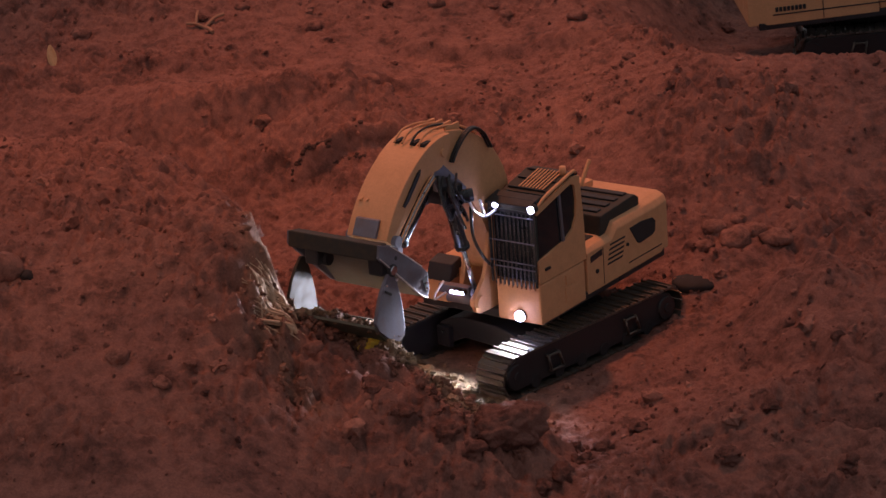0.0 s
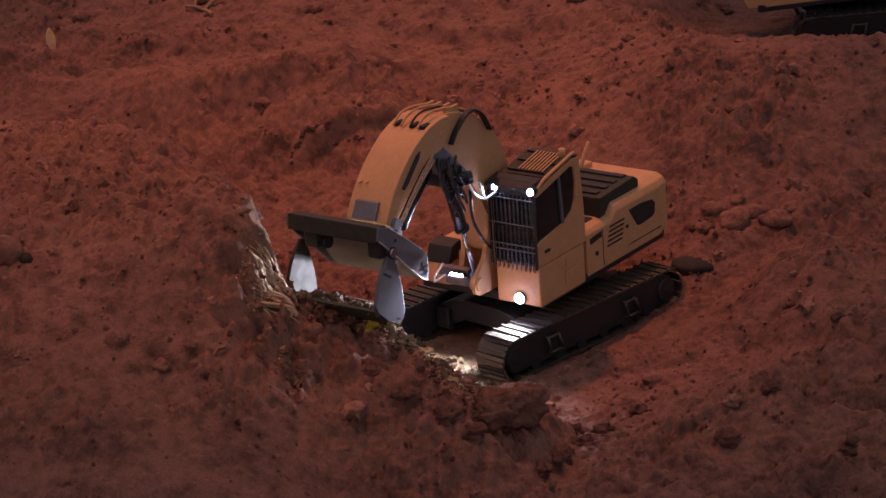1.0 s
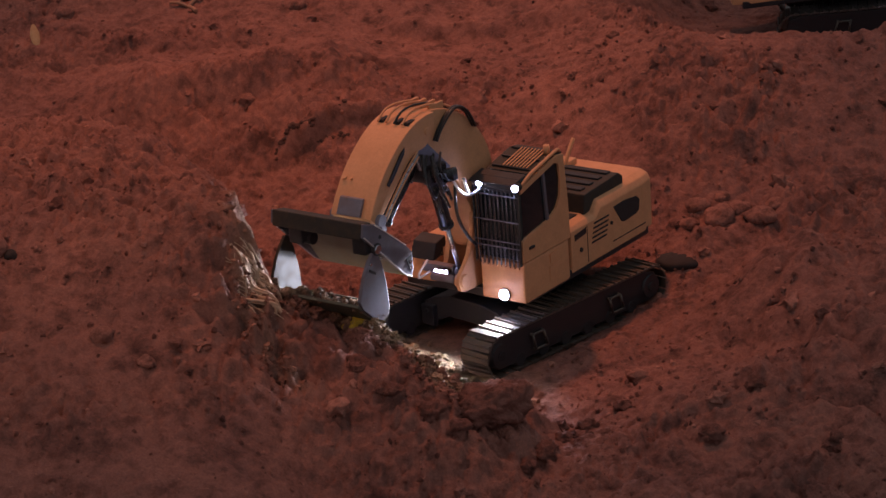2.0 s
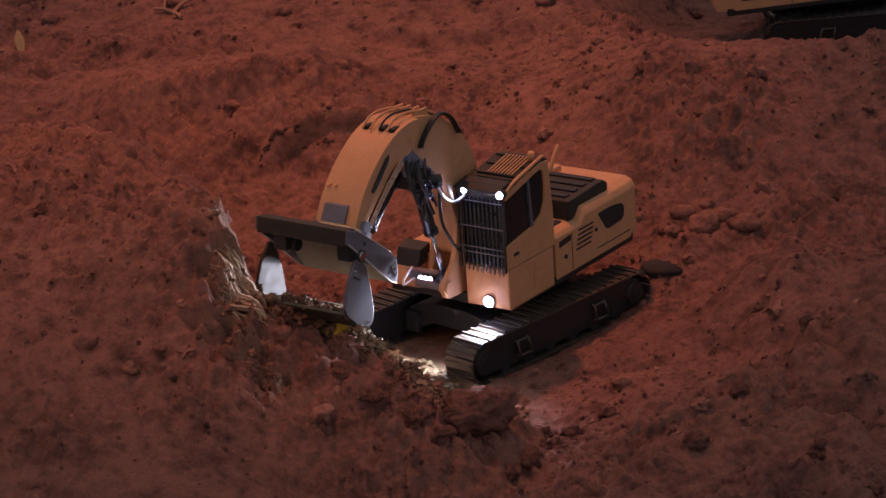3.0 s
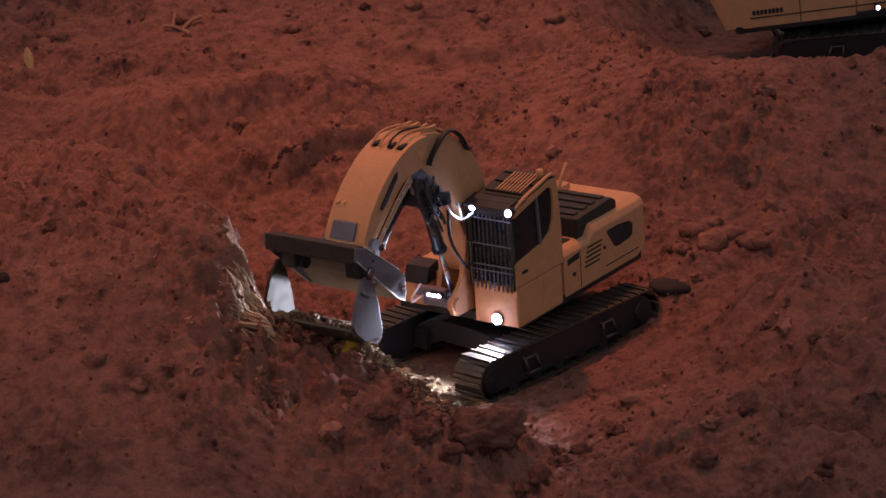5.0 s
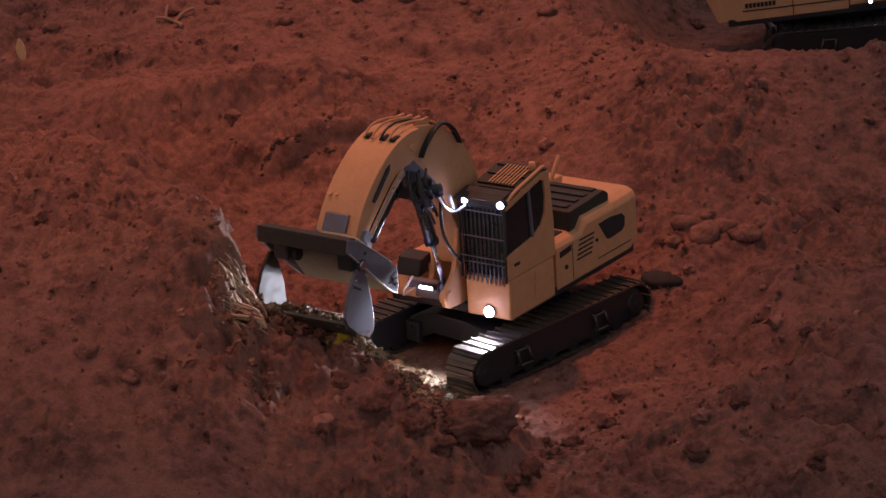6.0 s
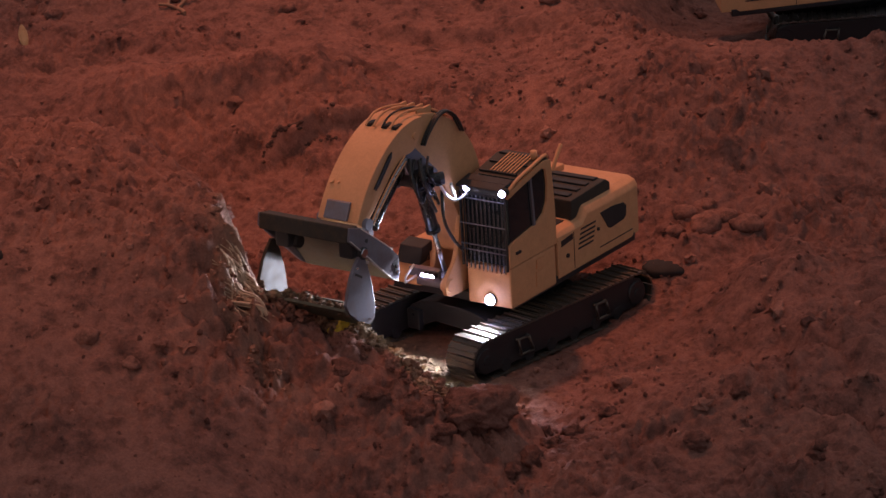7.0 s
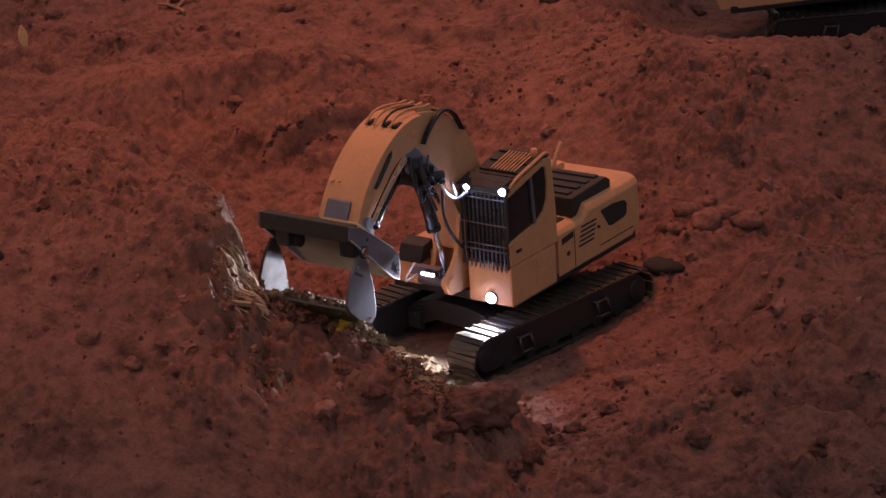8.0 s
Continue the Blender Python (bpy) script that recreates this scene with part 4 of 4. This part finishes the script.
stone("earth_boulder", "large dark clump of red earth on the pit rim", 0.062, -0.935, 0.052, 0.036, 0.036, 3, CLOD, 0.22, 10, 0.38, "earth clump", 5)
ROCKS = "stones along the slope behind the excavator"
for x, y, r, s in ((0.412, -0.205, 0.017, 11), (0.440, -0.245, 0.024, 12), (0.470, -0.225, 0.017, 13), (0.499, -0.262, 0.021, 14), (0.526, -0.235, 0.015, 15), (0.392, -0.250, 0.013, 16), (0.452, -0.190, 0.012, 17)):
    stone("stone", "rounded earth-covered stone half sunk in the slope", x, y, r * 1.2, r, r * 0.75, s, CLOD, 0.28, s * 37, 0.28, "stone", 3, ROCKS)
# added black lump: its colour stands in for a shaded hole by the track
stone("dark_flat_lump", "flat black lump standing in for a shaded hole behind the track", 0.366, -0.325, 0.034, 0.036, 0.012, 8, DARK, 0.30, 5, 0.10)
stone("dark_flat_lump", "dark lump beside a stone on the bank", -0.540, -0.790, 0.010, 0.014, 0.007, 9, DARK, 0.35, 5, 0.25)
BANKS = "stones on the soil bank"
for x, y, rx, rz, s in ((-0.575, -0.785, 0.030, 0.026, 21), (-0.416, -0.924, 0.020, 0.010, 22), (-0.268, -0.845, 0.011, 0.008, 24), (-0.30, -0.60, 0.014, 0.010, 25), (-0.36, -0.97, 0.013, 0.009, 26)):
    stone("stone", "earth-brown stone bedded in the bank", x, y, rx, rx * 0.85, rz, s, CLOD, 0.3, s * 53, 0.3, "stone", 3, BANKS)
stone("flat_stone", "flat brown stone stuck in the rim slope", -0.176, -0.848, 0.014, 0.008, 0.011, 31, CLOD, 0.3, 20, 0.18)
TERR = "stones on the upper terrace"
for x, y, r, s in ((-0.486, 0.565, 0.014, 41), (-0.517, 0.577, 0.011, 42), (-0.62, 0.66, 0.016, 43), (-0.33, 0.70, 0.012, 44), (-0.20, 0.62, 0.014, 45), (0.02, 0.66, 0.016, 46), (0.14, 0.60, 0.013, 47), (0.26, 0.52, 0.015, 48), (-0.28, 0.255, 0.012, 49), (-0.105, 0.35, 0.016, 50), (-0.075, 0.345, 0.012, 51), (-0.75, 0.58, 0.012, 52), (0.36, 0.42, 0.013, 53), (0.33, 0.28, 0.011, 54)):
    stone("stone", "earth-covered stone lying on the upper terrace", x, y, r * 1.15, r, r * 0.8, s, CLOD, 0.25, s * 29, 0.3, "stone", 3, TERR)
# dark clods carry the ledge's shade in their colour
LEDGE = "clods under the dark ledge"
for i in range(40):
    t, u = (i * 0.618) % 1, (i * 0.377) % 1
    stone("clod", "earth clod coloured dark to stand for shade below the terrace", -0.235 + 0.125 * t, 0.136 + 0.022 * t + 0.030 * (u - 0.5) * (0.35 + t), 0.0035 + 0.003 * u, 0.0045, 0.0035, 60 + i, SHADED_SOIL, 0.4, i * 41, 0.4, "earth clod", 2, LEDGE)
stone("earth_slab", "crusted earth slab jutting from the bank edge", -0.272, -0.655, 0.030, 0.022, 0.012, 33, CLOD, 0.25, 30, 0.45, "earth clump", 4)
stone("earth_slab", "crusted earth slab on top of the bank", -0.275, -0.70, 0.022, 0.016, 0.009, 34, CLOD, 0.3, 75, 0.45, "earth clump", 4)
FRONT = "clods in front of the pit"
for x, y, r, s in ((0.343, -0.955, 0.014, 71), (0.499, -0.971, 0.016, 72), (0.13, -0.955, 0.017, 73), (0.02, -0.985, 0.015, 74), (-0.06, -0.94, 0.014, 75), (0.19, -0.86, 0.014, 76), (0.24, -0.82, 0.011, 77), (0.155, -0.90, 0.012, 78), (0.10, -0.99, 0.013, 79), (0.27, -0.93, 0.010, 80), (-0.10, -0.90, 0.016, 81), (0.215, -0.90, 0.009, 82), (-0.01, -0.96, 0.018, 83), (0.41, -0.86, 0.012, 84)):
    stone("clod", "rough red earth clod lying in front of the pit", x, y, r * 1.2, r, r * 0.8, s, CLOD, 0.30, s * 31, 0.50, "earth clod", 4, FRONT)
stone("yellow_lichen_clump", "bright yellow lichen clump on the pit rim", -0.090, -0.788, 0.020, 0.013, 0.016, 91, YELLOW, 0.05, 15, 0.85, "lichen clump", 4)
stone("pale_chip", "small white stone chip on the rim", -0.078, -0.812, 0.008, 0.005, 0.005, 92, PALE, 0.2, 30, 0.3)
stone("pale_chip", "small pale stone chip beside the rim", -0.030, -0.862, 0.006, 0.004, 0.004, 93, PALE, 0.2, 70, 0.3)


def dry_leaf(x, y, h, w, lean, turn):
    bm, rows = bmesh.new(), []
    for i in range(9):
        t = i / 8
        half = w * math.sin(math.pi * min(1, 0.06 + 0.90 * t)) ** 0.8
        rows.append([bm.verts.new((half * k, 0.15 * h * (t - 0.4) ** 2 + 0.3 * half * k * k, h * t)) for k in (-1, -0.5, 0, 0.5, 1)])
    for a, b in zip(rows, rows[1:]):
        for k in range(4):
            bm.faces.new((a[k], a[k + 1], b[k + 1], b[k]))
    bmesh.ops.solidify(bm, geom=list(bm.faces), thickness=0.0006)
    me = bpy.data.meshes.new("dry_leaf")
    bm.to_mesh(me)
    bm.free()
    me.materials.append(LEAF)
    ob = new("dry_leaf", me)
    ob.matrix_basis = pose(x, y, ground_z(x, y) - 0.002, lean, 0, turn)
    return tagged(ob, "dry pale leaf standing upright in the soil", "leaf")


dry_leaf(-0.655, 0.53, 0.050, 0.0085, -48, 12)


def forked_twig(x, y):
    z = ground_z(x, y)
    arms = merge(tube([(0, 0, 0.002), (-0.016, 0.004, 0.010), (-0.033, 0.006, 0.012)], 0.0030), tube([(0, 0, 0.003), (0.018, 0.01, 0.016), (0.036, 0.016, 0.020)], 0.0034),
                 tube([(0, 0, 0.003), (0.006, -0.016, 0.003), (0.010, -0.03, 0.001)], 0.0036), tube([(-0.016, 0.004, 0.010), (-0.012, 0.018, 0.022), (-0.009, 0.03, 0.026)], 0.0024))
    me = bpy.data.meshes.new("forked_twig")
    arms.to_mesh(me)
    arms.free()
    me.materials.append(TWIG)
    ob = new("forked_twig", me)
    ob.matrix_basis = pose(x, y, z, 0, 0, 8)
    return tagged(ob, "pale broken forked twig lying on the earth", "twig")


forked_twig(-0.394, 0.64)


def soil_load(ex_place):
    """Earth that clings to the open front shell."""
    vs, fs, n0 = [], [], 0
    r = np.random.default_rng(77)
    for i in range(150):
        t = r.random()
        p = Vector((0.380 + 0.052 * t, 0.062 + r.normal(0, 0.002), 0.158 + 0.030 * t ** 1.5 + r.normal(0, 0.0015)))
        if i % 3 == 0:
            p = Vector((0.376 + r.normal(0, 0.003), r.uniform(-0.07, 0.05), 0.168 + r.normal(0, 0.002)))
        elif i % 3 == 1:
            p = Vector((0.428 + r.normal(0, 0.003), r.uniform(-0.03, 0.06), 0.187 + r.normal(0, 0.0015)))
        s = 0.0016 + 0.0030 * r.random() ** 2
        v = VARIANTS[i % 10] * s
        vs.append(v + np.array((ex_place @ p)[:]))
        fs.append(ICO_F + n0)
        n0 += len(v)
    me = sheet_mesh("clinging_soil", np.concatenate(vs), np.concatenate(fs), CLOD)
    at = me.attributes.new("layer", "FLOAT", "POINT")
    at.data.foreach_set("value", np.full(n0, 0.5, np.float32))
    return tagged(new("clinging_soil", me), "moist earth crumbs clinging to the bucket edge", "soil", kind="stuff")


soil_load(EX_PLACE)



def face_x(y, z):
    """How far out the cut face stands at the heights z."""
    xe = np.interp(y, BANK_Y, BANK_X)
    lo, hi = xe - 0.06, xe + 0.07
    for k in range(14):
        mid = (lo + hi) / 2
        above = height(mid, y) > z
        lo, hi = np.where(above, mid, lo), np.where(above, hi, mid)
    return (lo + hi) / 2


def bare_roots():
    """Pale fibrous roots and dried mud runs that hang down the cut face."""
    r = np.random.default_rng(31)
    paths, ys, zs = [], [], []
    for i in range(240):
        if paths and r.random() < 0.5:
            a, b = paths[r.integers(len(paths))]
            k = r.integers(a, b)
            y, z = ys[k], zs[k]
        else:
            y = r.uniform(-0.918, -0.784)
            z = float(np.interp(y, BANK_Y, BANK_H)) - 0.028 - 0.07 * r.random() ** 2
        n0, way, foot = len(ys), r.normal(0.1, 0.3), r.uniform(0.180, 0.220)
        for k in range(r.integers(6, 26)):
            ys.append(y)
            zs.append(z)
            way = 0.9 * way + r.normal(0.01, 0.07)
            y, z = min(max(y + 0.0052 * way, -0.942), -0.778), z - 0.0052
            if z < foot:
                break
        if len(ys) - n0 > 3:
            paths.append((n0, len(ys)))
    ys, zs = np.array(ys), np.array(zs)
    xs = face_x(ys, zs) + r.normal(-0.0001, 0.0005, len(ys))
    out = [tube(list(zip(xs[a:b], ys[a:b], zs[a:b]))[::2], 0.0007 + 0.0020 * r.random() ** 3, 5) for a, b in paths]
    bm = merge(*out)
    me = bpy.data.meshes.new("bare_roots")
    bm.to_mesh(me)
    bm.free()
    me.materials.append(ROOT)
    return tagged(new("bare_roots", me), "pale fibrous roots hanging down the cut bank face", "roots", kind="stuff")


bare_roots()
